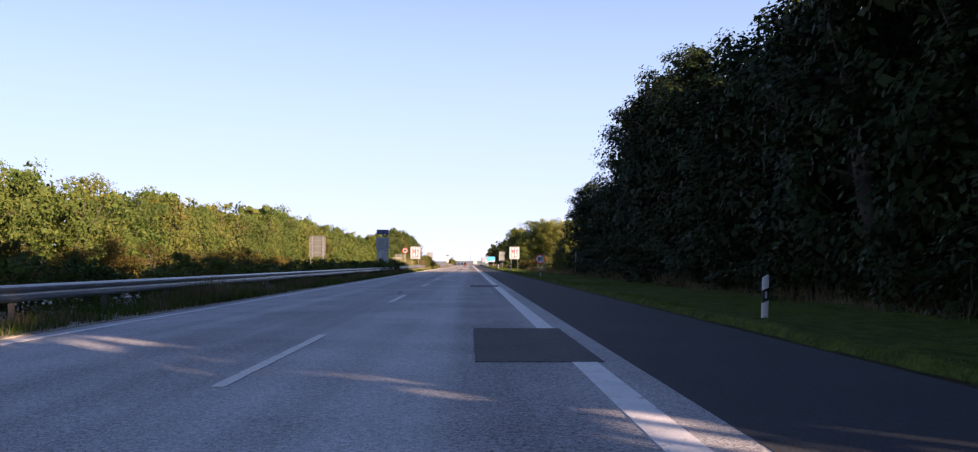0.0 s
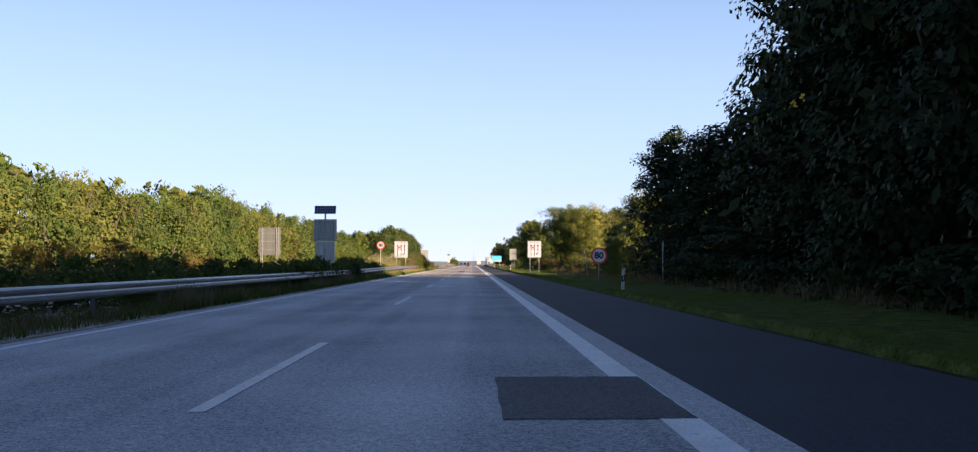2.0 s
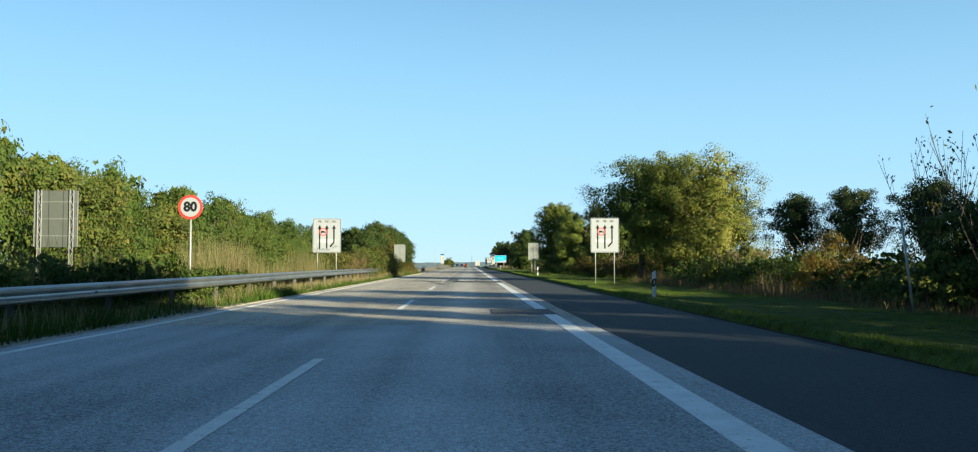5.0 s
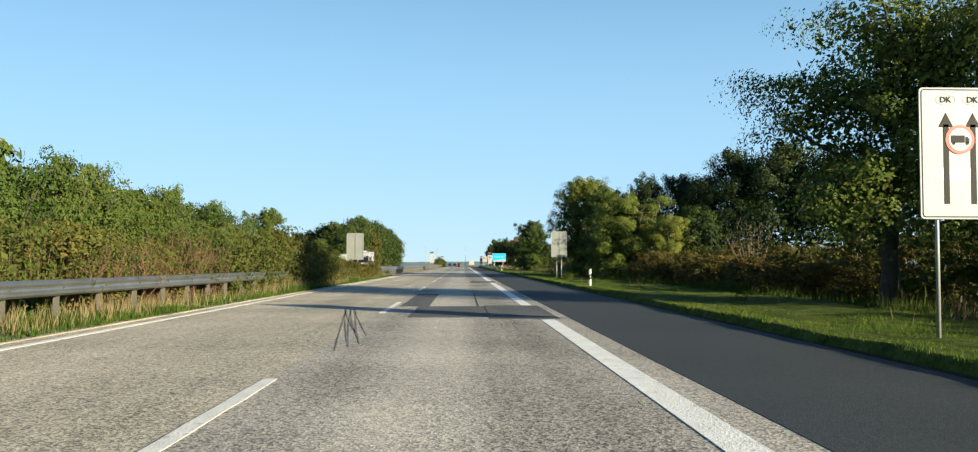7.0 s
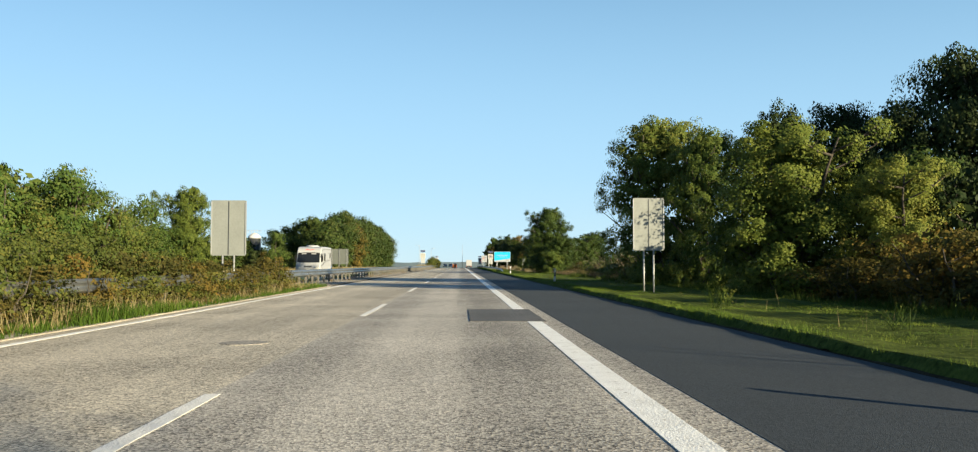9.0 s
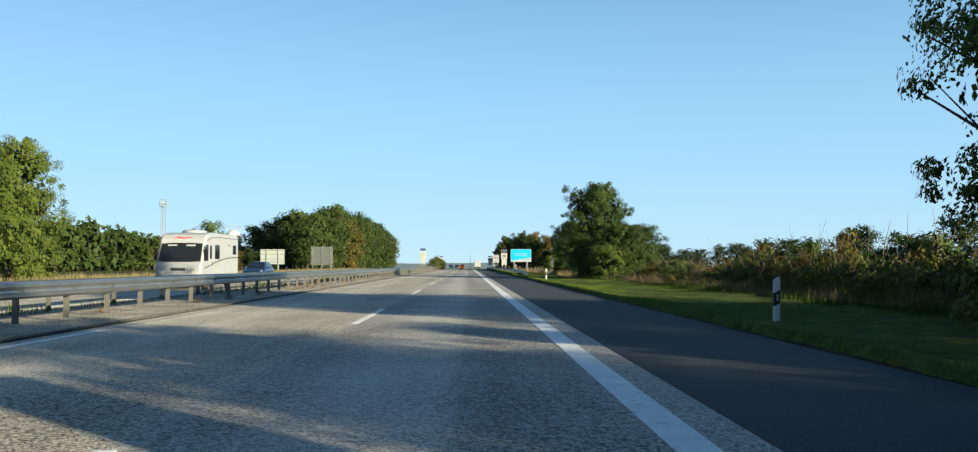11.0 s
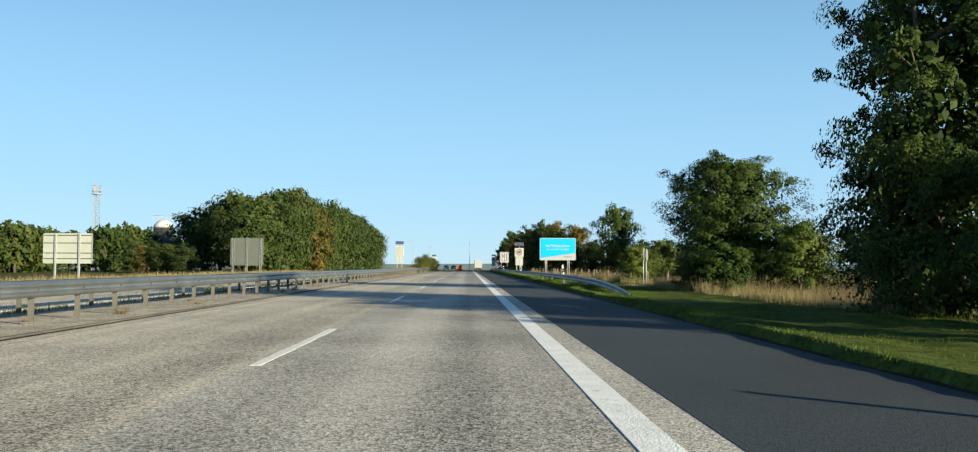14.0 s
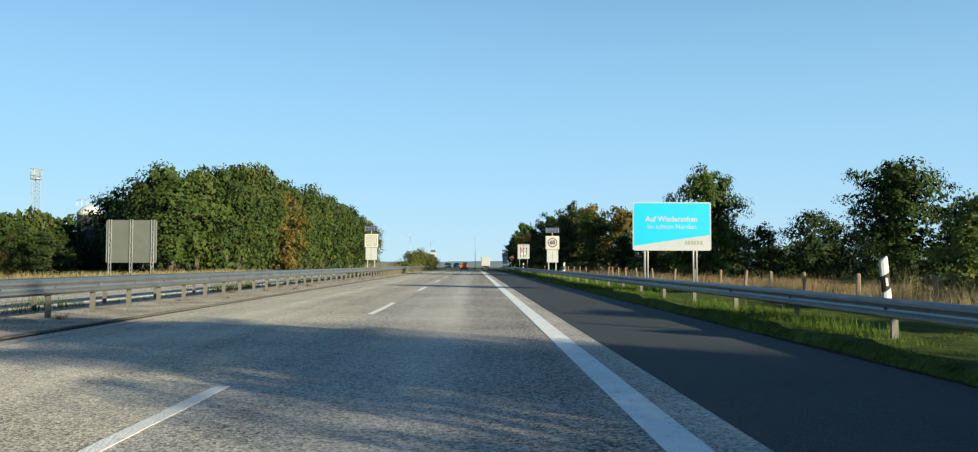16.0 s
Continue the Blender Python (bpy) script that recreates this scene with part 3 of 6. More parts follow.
# ---- delineator posts ----
def delineator(foot=-0.35, label="white plastic roadside post with black band and reflector"):
    d = thing("delineator_post", label, "delineator", group="roadside posts")
    prof = [(-0.058, -0.035), (-0.02, -0.05), (0.02, -0.05), (0.058, -0.035), (0.058, 0.035), (0.02, 0.045), (-0.02, 0.045), (-0.058, 0.035)]

    def ring(z, s=1.0, tilt=0.0):
        return [(x * s, y * s, z + tilt * x) for x, y in prof]

    part("lower_body", Build().loft([ring(foot), ring(0.48, 1.0, 0.5)]), PLASTIC, d)
    part("black_band", Build().loft([ring(0.48, 1.0, 0.5), ring(0.73, 0.99, 0.5)]), BLACK, d)
    part("cap", Build().loft([ring(0.73, 1.0, 0.5), ring(0.955, 0.98, 0.5), ring(0.975, 0.8, 0.5)]), PLASTIC, d)
    part("reflector", Build().plate(rounded(0.04, 0.13, 0.01, 2, 0, 0.61), -0.056, -0.045), CABINET, d)
    return d


post0 = delineator()
post0.matrix_basis = pose(5.75, 17.0, -0.04, 0, 2, 0)
for x, y, lean, turn in ((5.85, 72.4, 3, 4), (5.7, 122.5, 0, 0), (5.7, 173.0, 0, -3), (5.75, 222.5, 1, 2), (5.8, 272.2, 0, 0)):
    copy_thing(post0, pose(x, y, -0.04, 0, lean, turn))
on_rail = delineator(0.36, "short white plastic post with black band fixed on the rail")
on_rail.matrix_basis = pose(6.40, 324.15, 0.30, 0, -5, 0)
for y in (372.2, 422.2):
    copy_thing(on_rail, pose(6.40, y, 0.30))


# ---- signs ----
def poles(parent, xs, z1, y=0.06, r=0.03, z0=-0.35):
    for x in xs:
        part("pole", Build().tube([(x, y, z0), (x, y, z1)], [r, r], 10), STEEL, parent, "", True)


def board(parent, w, h, zc, material=WHITE, edge=BLACK, r=0.06):
    """A flat panel with a rim and an aluminium back."""
    part("back_plate", Build().plate(rounded(w, h, r, 4, 0, zc), 0.0, 0.022), BACK, parent)
    part("panel", Build().plate(rounded(w, h, r, 4, 0, zc), -0.006, -0.001), material, parent)
    if edge:
        o, i = rounded(w - 0.05, h - 0.05, r * 0.8, 4, 0, zc), rounded(w - 0.085, h - 0.085, r * 0.6, 4, 0, zc)
        rim = Build()
        n = len(o)
        rim.v = [(x, -0.009, z) for x, z in o] + [(x, -0.009, z) for x, z in i]
        rim.f = [(k, (k + 1) % n, n + (k + 1) % n, n + k) for k in range(n)]
        part("rim", rim, edge, parent)


def ring_sign(parent, x, z, r, y=-0.012, red=RED, white=WHITE):
    part("red_ring", Build().plate(disc(r, 32, x, z), y, y + 0.006), red, parent)
    part("white_disc", Build().plate(disc(r * 0.79, 32, x, z), y - 0.004, y), white, parent)


def lane_sign(x, y, label, rz=0.0):
    s = thing("lane_sign", label, "traffic sign", (x, y, 0), rz, "lane guidance signs")
    w, h, zc = 1.66, 2.02, 2.88
    board(s, w, h, zc)
    poles(s, (-0.55, 0.55), zc + 0.9)
    for k, ax in enumerate((-0.42, 0.0, 0.42)):
        a = Build()
        top, bot = zc + 0.62, zc - 0.78
        a.plate([(ax - 0.115, top - 0.22), (ax, top), (ax + 0.115, top - 0.22)], -0.012, -0.007)
        if k < 2:
            a.plate([(ax - 0.042, bot), (ax + 0.042, bot), (ax + 0.042, top - 0.18), (ax - 0.042, top - 0.18)], -0.012, -0.007)
        else:
            a.plate([(ax - 0.26, bot + 0.15), (ax - 0.2, bot + 0.08), (ax + 0.042, bot + 0.35), (ax + 0.042, top - 0.18), (ax - 0.042, top - 0.18), (ax - 0.042, bot + 0.39)], -0.012, -0.007)
        part("arrow", a, BLACK, s)
        oval = [(ax + 0.16 * math.cos(q), zc + 0.82 + 0.085 * math.sin(q)) for q in (6.2832 * i / 24 for i in range(24))]
        inner = [(ax + (x - ax) * 0.92, zc + 0.82 + (z - zc - 0.82) * 0.86) for x, z in oval]
        o = Build()
        o.v = [(x, -0.0085, z) for x, z in oval] + [(x, -0.0085, z) for x, z in inner]
        o.f = [(i, (i + 1) % 24, 24 + (i + 1) % 24, 24 + i) for i in range(24)]
        part("oval_ring", o, BACK, s)
        text("DK", 0.125, BLACK, s, (ax, -0.011, zc + 0.82), 0.003)
    ring_sign(s, -0.21, zc + 0.21, 0.225, -0.02)
    t = Build().plate([(-0.35, zc + 0.16), (-0.14, zc + 0.16), (-0.14, zc + 0.27), (-0.35, zc + 0.27)], -0.03, -0.025)
    t.plate([(-0.125, zc + 0.16), (-0.07, zc + 0.16), (-0.07, zc + 0.21), (-0.095, zc + 0.25), (-0.125, zc + 0.25)], -0.03, -0.025)
    t.plate(disc(0.024, 10, -0.31, zc + 0.15), -0.03, -0.025).plate(disc(0.024, 10, -0.1, zc + 0.15), -0.03, -0.025)
    part("lorry_symbol", t, BLACK, s)
    part("covered_field", Build().plate(rounded(1.05, 0.2, 0.02, 2, 0, zc - 0.32), -0.0068, -0.0062), PLASTIC, s)
    return s


lane_sign(7.38, 144.0, "white lane guidance sign with black arrows and lorry ban, on verge")
s = lane_sign(-8.95, 144.9, "white lane guidance sign with black arrows, scribbled on, in median")
scrawl = Build()
r = random.Random(8)
for k in range(9):
    x0, z0 = -0.72 + 0.15 * k, 2.06 + r.uniform(-0.04, 0.05)
    scrawl.tube([(x0 + 0.035 * i, -0.012, z0 + 0.05 * math.sin(1.9 * i + k) + 0.02 * k * (k > 5)) for i in range(6)], [0.008] * 6, 4)
part("scribble", scrawl, BLACK, s, "thin scribbled black line")
lane_sign(7.0, 432.0, "white lane guidance sign with black arrows, beside guard rail")


def limit_sign(x, y, zc, r, words, label, rz=0.0, lean=0.0, red=RED, white=WHITE):
    s = thing("speed_limit_sign", label, "traffic sign", (x, y, 0), rz)
    s.matrix_basis = pose(x, y, 0, 0, lean, rz)
    part("back_plate", Build().plate(disc(r, 36, 0, zc), 0.0, 0.02), BACK, s)
    ring_sign(s, 0, zc, r, -0.006, red, white)
    poles(s, (0,), zc + r * 0.8, 0.05)
    text(words, r * 1.08, BLACK, s, (0, -0.014, zc), 0.016)
    return s


limit_sign(6.97, 86.9, 1.6, 0.475, "80", "round speed limit 80 sign with red border on grey pole", 0, 1.5, RED_LIFTED, WHITE_LIFTED)
limit_sign(-8.75, 119.0, 2.86, 0.36, "80", "round speed limit 80 sign with red border in median")
def turned_sign(x, y, r, zc, rz, label, face):
    """Round plate on a single pole, turned away from the carriageway."""
    s = thing("round_sign", label, "traffic sign", (x, y, 0), rz)
    part("back_plate", Build().plate(disc(r, 28, 0, zc), 0.0, 0.02), BACK, s)
    part("panel", Build().plate(disc(r, 28, 0, zc), -0.006, -0.001), face, s)
    poles(s, (0,), zc + 0.6 * r, 0.05)


turned_sign(10.5, 86.0, 0.33, 2.1, 80, "small round sign on a pole, turned away, by the wood", CYAN)
turned_sign(10.65, 319.0, 0.37, 1.94, 69, "round grey sign on a pole, turned away, beside the wooden fence", BACK)
turned_sign(10.88, 319.3, 0.37, 1.89, 68, "round grey sign on a pole, turned away, beside the wooden fence", BACK)
# a bare marker stick
s = thing("marker_pole", "thin leaning grey marker pole in the grass", "pole", (9.88, 113.3, 0))
part("pole", Build().tube([(0, 0, -0.3), (-0.3, 0, 2.35)], [0.03, 0.03], 8), STEEL, s, "", True)

# blue goodbye sign
s = thing("goodbye_sign", "large cyan and white goodbye sign on steel poles behind rail", "road sign", (8.43, 347.7, 0))
W, H, ZC = 3.34, 2.06, 2.78
board(s, W, H, ZC, WHITE, None, 0.1)
cy = [(x, z) for x, z in rounded(W - 0.1, H - 0.1, 0.08, 4, 0, ZC) if z > ZC]
part("cyan_field", Build().plate(cy + [(-W / 2 + 0.05, ZC - 0.83), (W / 2 - 0.05, ZC - 0.36)], -0.011, -0.007), CYAN, s)
text("Auf Wiedersehen", 0.31, WHITE, s, (-0.02, -0.013, ZC + 0.30), 0.008)
text("im echten Norden", 0.28, WHITE, s, (0, -0.013, ZC - 0.02))
bars = Build()
for x0, x1 in ((0.55, 0.62), (0.65, 0.76), (0.80, 0.90), (0.92, 1.02), (1.06, 1.15), (1.2, 1.3)):
    bars.plate([(x0, ZC - 0.78), (x1, ZC - 0.78), (x1, ZC - 0.62), (x0, ZC - 0.62)], -0.011, -0.007)
part("plain_bars", bars, BACK, s, "small grey bars in the white field")
poles(s, (-1.15, -1.02, 0.92, 1.06), ZC + 0.8, 0.08, 0.04)


def sign_back(x, y, w, h, top, label, ribs=1, legs=(-0.4, 0.4), rz=180.0, tall=False, material=BACK):
    """A large sign seen from behind: panel, seams and its posts on the visible side."""
    s = thing("sign_back", label, "road sign", (x, y, 0), rz, "signs for the opposite carriageway")
    zc = top - h / 2
    part("back_plate", Build().plate(rounded(w, h, 0.06, 3, 0, zc), 0.0, 0.03), material, s)
    part("panel", Build().plate(rounded(w, h, 0.06, 3, 0, zc), -0.008, -0.001), WHITE, s)
    for x0 in (-w / 2, w / 2 - 0.035):
        part("edge_profile", Build().box(x0, x0 + 0.035, 0.03, 0.06, zc - h / 2 + 0.06, zc + h / 2 - 0.06), STEEL, s)
    for k in range(ribs):
        xr = -w / 2 + w * (k + 1) / (ribs + 1)
        part("seam", Build().box(xr - 0.015, xr + 0.015, 0.031, 0.045, zc - h / 2 + 0.04, zc + h / 2 - 0.04), DARK_GREY, s)
    for lx in legs:
        if tall:
            g = Build()
            for dx in (-0.11, 0.11):
                g.tube([(lx + dx, 0.12, -0.3), (lx + dx, 0.12, top + 0.05)], [0.03, 0.03], 6)
            z, up = 0.1, 1
            while z < top - 0.5:
                g.tube([(lx - 0.11 * up, 0.12, z), (lx + 0.11 * up, 0.12, z + 0.45)], [0.018, 0.018], 5)
                z, up = z + 0.45, -up
            part("lattice_post", g, STEEL, s)
        else:
            part("pole", Build().tube([(lx, 0.015, -0.3), (lx, 0.015, top - h + 0.02)], [0.035, 0.035], 8), STEEL, s, "", True)
    for z in (zc - h * 0.3, zc, zc + h * 0.3) if ribs > 1 else ():
        part("cross_bar", Build().box(-w / 2 + 0.05, w / 2 - 0.05, 0.031, 0.055, z - 0.02, z + 0.02), BACK, s)
    return s


sign_back(-9.2, 202.2, 1.36, 2.16, 3.66, "grey-green back of a tall sign in the median", 1, (-0.22, 0.22))
sign_back(7.5, 203.15, 1.27, 2.14, 3.89, "grey back of a tall sign dappled by tree shadow", 1, (-0.2, 0.2))
sign_back(-25.3, 146.0, 2.6, 3.4, 5.6, "grey back of a large sign on lattice posts by the hedge", 2, (-0.95, 0.95), tall=True, material=BACK_DARK)
s = sign_back(-27.0, 327.0, 3.3, 2.05, 3.34, "pale back of a wide sign across the opposite carriageway", 0, (), material=BACK_PALE)
for z in (1.62, 2.0, 2.68, 3.2):
    part("cross_bar", Build().box(-1.6, 1.6, 0.031, 0.06, z - 0.025, z + 0.025), DARK_GREY, s)
for x in (-0.8, 0.8):
    part("post", Build().box(x - 0.07, x + 0.07, 0.062, 0.14, -0.3, 3.3, 0.01), STEEL, s)
sign_back(-30.8, 390.3, 4.5, 3.85, 5.05, "grey back of a wide sign on three lattice posts", 1, (-1.9, 0.0, 1.9), tall=True, material=BACK_DARK)


def matrix_sign(x, y, label, face, top=4.9, rz=0.0, words=""):
    """Variable sign: cabinet with display, battery box below, solar panel above."""
    s = thing("variable_sign", label, "variable sign", (x, y, 0), rz, "solar variable signs")
    z = top - 4.53
    case = Build().box(-0.65, 0.65, -0.16, 0.16, z + 2.45, z + 3.73, 0.02)
    part("display_case", case, face, s)
    lower = part("battery_box", Build().box(-0.54, 0.54, -0.2, 0.2, z + 1.2, z + 2.41, 0.02), CABINET_DIRTY if face is CABINET_DIRTY else CABINET, s)
    part("door_seam", Build().box(-0.01, 0.01, -0.206, -0.2, z + 1.3, z + 2.3), DARK_GREY, lower)
    for x0 in (-0.4, 0.3):
        part("base_post", Build().box(x0, x0 + 0.1, -0.05, 0.05, -0.3, z + 1.2), STEEL, s)
    part("mast", Build().tube([(0, 0.05, z + 3.73), (0, 0.05, z + 4.2)], [0.05, 0.05], 8), STEEL, s, "", True)
    pan = Build().loft([[(-0.62, -0.1, z + 4.06), (0.62, -0.1, z + 4.06), (0.62, 0.08, z + 4.53), (-0.62, 0.08, z + 4.53)], [(-0.62, -0.06, z + 4.045), (0.62, -0.06, z + 4.045), (0.62, 0.12, z + 4.515), (-0.62, 0.12, z + 4.515)]])
    panel = part("solar_panel", pan, STEEL, s, "tilted solar panel")
    for i in range(8):
        for j in range(3):
            xa, za = -0.59 + i * 0.1475, j / 3.0
            q = [(xa + 0.01, 0.02), (xa + 0.1375, 0.02), (xa + 0.1375, 0.31), (xa + 0.01, 0.31)]
            c = Build()
            c.v = [(px, -0.1 + 0.18 * (za + pz) - 0.004, z + 4.06 + 0.47 * (za + pz) + 0.002) for px, pz in q]
            c.f = [(0, 1, 2, 3)]
            part("solar_cell", c, SOLAR, panel)
    inner = Build().plate(rounded(1.06, 1.04, 0.02, 2, 0, z + 3.08), -0.168, -0.162)
    if words:
        part("display", inner, face, s)
        part("square_border", Build().plate(rounded(1.1, 1.08, 0.02, 2, 0, z + 3.08), -0.163, -0.1605), LED_RING, s)
        part("ring", Build().plate(disc(0.47, 28, 0, z + 3.1), -0.176, -0.17), LED_RING, s)
        part("disc", Build().plate(disc(0.36, 28, 0, z + 3.1), -0.186, -0.178), WHITE, s)
        text(words, 0.5, BLACK, s, (0, -0.19, z + 3.1), 0.018)
    else:
        grill = part("louvre_field", inner, BACK, s)
        for x0, x1, z0, z1 in ((-0.62, -0.53, 2.48, 3.70), (0.53, 0.62, 2.48, 3.70), (-0.53, 0.53, 3.60, 3.70), (-0.53, 0.53, 2.48, 2.56)):
            part("field_frame", Build().box(x0, x1, -0.20, -0.158, z + z0, z + z1, 0.006), face, s)
        for i in range(13):
            xa = -0.5 + i * 0.077
            part("slat", Build().box(xa, xa + 0.045, -0.185, -0.168, z + 2.6, z + 3.56), face, grill)
    return s


matrix_sign(-8.75, 88.2, "grey solar-powered variable sign seen from behind, streaked with dirt", CABINET_DIRTY, 4.53)
matrix_sign(-10.0, 397.0, "pale solar-powered variable sign seen from behind", CABINET_PALE, 4.87)
matrix_sign(7.6, 394.6, "pale solar-powered variable sign showing 60", CABINET_PALE, 4.65, words="60")


# ---- vegetation ----
def leaf_cloud(rng, centers, radii, count, size, up=0.25, hollow=0.33):
    """Leaf quads in clumps round the centres, mostly on the outside of each clump: arrays of vertices, four to a leaf."""
    k = rng.integers(0, len(centers), count)
    p = rng.normal(0, 1, (count, 3))
    p[:, 2] += 0.25
    p /= np.linalg.norm(p, axis=1)[:, None] + 1e-6
    p = centers[k] + p * (radii[k] * rng.random(count) ** hollow)[:, None] * np.array([1, 1, 0.75])
    out = p * np.array([1, 1, 0])
    out /= np.linalg.norm(out, axis=1)[:, None] + 1e-6
    loc = p - centers[k]
    loc /= np.linalg.norm(loc, axis=1)[:, None] + 1e-6
    nor = 0.8 * out + 0.55 * loc + np.array([0, 0, up]) + rng.normal(0, 0.33, (count, 3))
    a = np.cross(nor, rng.normal(0, 1, (count, 3)))
    a /= np.linalg.norm(a, axis=1)[:, None] + 1e-6
    c = np.cross(nor, a)
    c /= np.linalg.norm(c, axis=1)[:, None] + 1e-6
    s = size * rng.uniform(0.55, 1.4, count)[:, None]
    v = np.stack([p - a * s * 0.5, p + c * s * 0.27 + a * s * 0.06, p + a * s * 0.5, p - c * s * 0.27 + a * s * 0.06], axis=1)
    return v.reshape(-1, 3)


def quads_mesh(name, v, material):
    n = len(v) // 4
    me = bpy.data.meshes.new(name)
    me.vertices.add(len(v))
    me.vertices.foreach_set("co", np.asarray(v, np.float32).ravel())
    me.loops.add(4 * n)
    me.loops.foreach_set("vertex_index", np.arange(4 * n, dtype=np.int32))
    me.polygons.add(n)
    me.polygons.foreach_set("loop_start", np.arange(0, 4 * n, 4, dtype=np.int32))
    me.update(calc_edges=True)
    me.materials.append(material)
    return me


def tris_mesh(name, v, material):
    n = len(v) // 3
    me = bpy.data.meshes.new(name)
    me.vertices.add(len(v))
    me.vertices.foreach_set("co", np.asarray(v, np.float32).ravel())
    me.loops.add(3 * n)
    me.loops.foreach_set("vertex_index", np.arange(3 * n, dtype=np.int32))
    me.polygons.add(n)
    me.polygons.foreach_set("loop_start", np.arange(0, 3 * n, 3, dtype=np.int32))
    me.update(calc_edges=True)
    me.materials.append(material)
    return me


def tree(seed, h, r, bare, leaves, size, material, clumps, name="tree", label="", category="tree", group="", top=0.55, stems=1, limbs=14, inner=0.22, big=2.0, shrink=0.66, up=0.25, puff=(0.10, 0.25)):
    """Tapered trunk with limbs and a crown of leaf clumps. bare: height of the clear trunk; top: where the crown is widest."""
    rng = np.random.default_rng(seed)
    t = thing(name, label, category, group=group)
    wood, tips = Build(), []
    for s in range(stems):
        off = Vector((rng.normal(0, 0.25 * (stems > 1)), rng.normal(0, 0.25 * (stems > 1)), 0))
        lean = Vector((rng.normal(0, 0.05 + 0.10 * (stems > 1)), rng.normal(0, 0.05 + 0.10 * (stems > 1)), 0))
        pts = [off + lean * (h * k / 6) + Vector((rng.normal(0, 0.08), rng.normal(0, 0.08), h * 0.86 * k / 6 - 0.2)) for k in range(7)]
        r0 = 0.028 * h / (1 + 0.5 * (stems > 1))
        wood.tube(pts, [r0 * (1 - 0.13 * k) for k in range(7)], 7)
        for i in range(limbs // stems):
            u = max(bare / h, 0.12) + (0.86 - max(bare / h, 0.12)) * (i + rng.random()) / (limbs // stems)
            k = min(5, int(u / 0.86 * 6))
            p = pts[k].lerp(pts[k + 1], min(1, u / 0.86 * 6 - k))
            ang = i * 2.4 + rng.normal(0, 0.4)
            w = r * max(0.25, 1 - abs((u - top) / (1.05 - top if u > top else top + 0.3)) ** 2)
            w *= rng.uniform(0.65, 1.0)
            q = p + Vector((math.cos(ang) * w * 0.8, math.sin(ang) * w * 0.8, w * rng.uniform(0.25, 0.6)))
            m = p.lerp(q, 0.5) + Vector((0, 0, -0.06 * w))
            wood.tube([p, m, q], [r0 * 0.38, r0 * 0.24, r0 * 0.08], 5)
            tips += [m, q]
            for z in range(2):
                b2 = m.lerp(q, 0.7 * rng.random()) + Vector((rng.uniform(-0.35, 0.35) * w, rng.uniform(-0.35, 0.35) * w, rng.uniform(0, 0.3) * w))
                wood.tube([m.lerp(q, 0.3), b2], [r0 * 0.14, r0 * 0.05], 4)
                tips.append(b2)
    part("trunk", wood, BARK, t, "", True)
    cen = []
    while len(cen) < clumps:
        z = rng.random()
        u = max(bare / h, 0.0) + (0.97 - max(bare / h, 0.0)) * z
        w = r * max(0.2, 1 - abs((u - top) / (1.04 - top if u > top else top + 0.25)) ** 2.9)
        ang, rad = rng.random() * 6.283, w * rng.random() ** 0.35 * (1 + 0.10 * math.sin(5 * z + seed))
        cen.append((math.cos(ang) * rad, math.sin(ang) * rad, u * h * rng.uniform(0.93, 1.03)))
    cen = np.array(cen + [tuple(p) for p in tips])
    cen = cen[cen[:, 2] > bare * 0.9]
    rad = r * rng.uniform(puff[0], puff[1], len(cen))
    mid = np.array([0, 0, 0.96]) * cen + np.array([shrink, shrink, 0]) * cen
    core = leaf_cloud(rng, mid, rad * 1.3, int(leaves * inner), size * big)
    part("crown", quads_mesh("crown", np.concatenate([leaf_cloud(rng, cen, rad, leaves, size, up), core]), material), material, t)
    return t


def spread(proto, spots, seed, jitter=0.12):
    """Copies of a few prototypes: (x, y, scale across, scale up) each; the prototypes take the first places."""
    rng = random.Random(seed)
    for i, (x, y, sx, sz) in enumerate(spots):
        p = proto[i % len(proto)]
        m = pose(x, y, drop(y) - 0.1 + (-0.15 if x > 8 else 0), 0, 0, rng.uniform(0, 360)) @ Matrix.Diagonal((sx * rng.uniform(1 - jitter, 1 + jitter), sx * rng.uniform(1 - jitter, 1 + jitter), sz * rng.uniform(1 - jitter, 1 + jitter), 1))
        if i < len(proto):
            p.matrix_basis = m
        else:
            made = copy_thing(p, m)
            made.matrix_basis = m


rnd = random.Random(11)
FULL = dict(group="hedge row", top=0.45, stems=2, limbs=10)
# long row of field trees beyond the opposite carriageway
HEDGE = [tree(100 + i, 8.0, 3.0, 0.0, 5600, 0.18, LEAF_OLIVE, 46, "hedge_tree", "full olive-green field tree with yellowing leaves in a long row", puff=(0.16, 0.36), **FULL) for i in range(5)]
HEDGE_BACK = [tree(120 + i, 8.0, 3.4, 0.5, 900, 0.5, LEAF_OLIVE, 40, "hedge_tree", "olive-green field tree in the second line of a long row", **FULL) for i in range(2)]


def hedge_height(y):
    return np.interp(y, [0, 60, 95, 150, 190, 230, 262], [0.82, 0.85, 1.06, 1.16, 1.05, 1.0, 0.9])


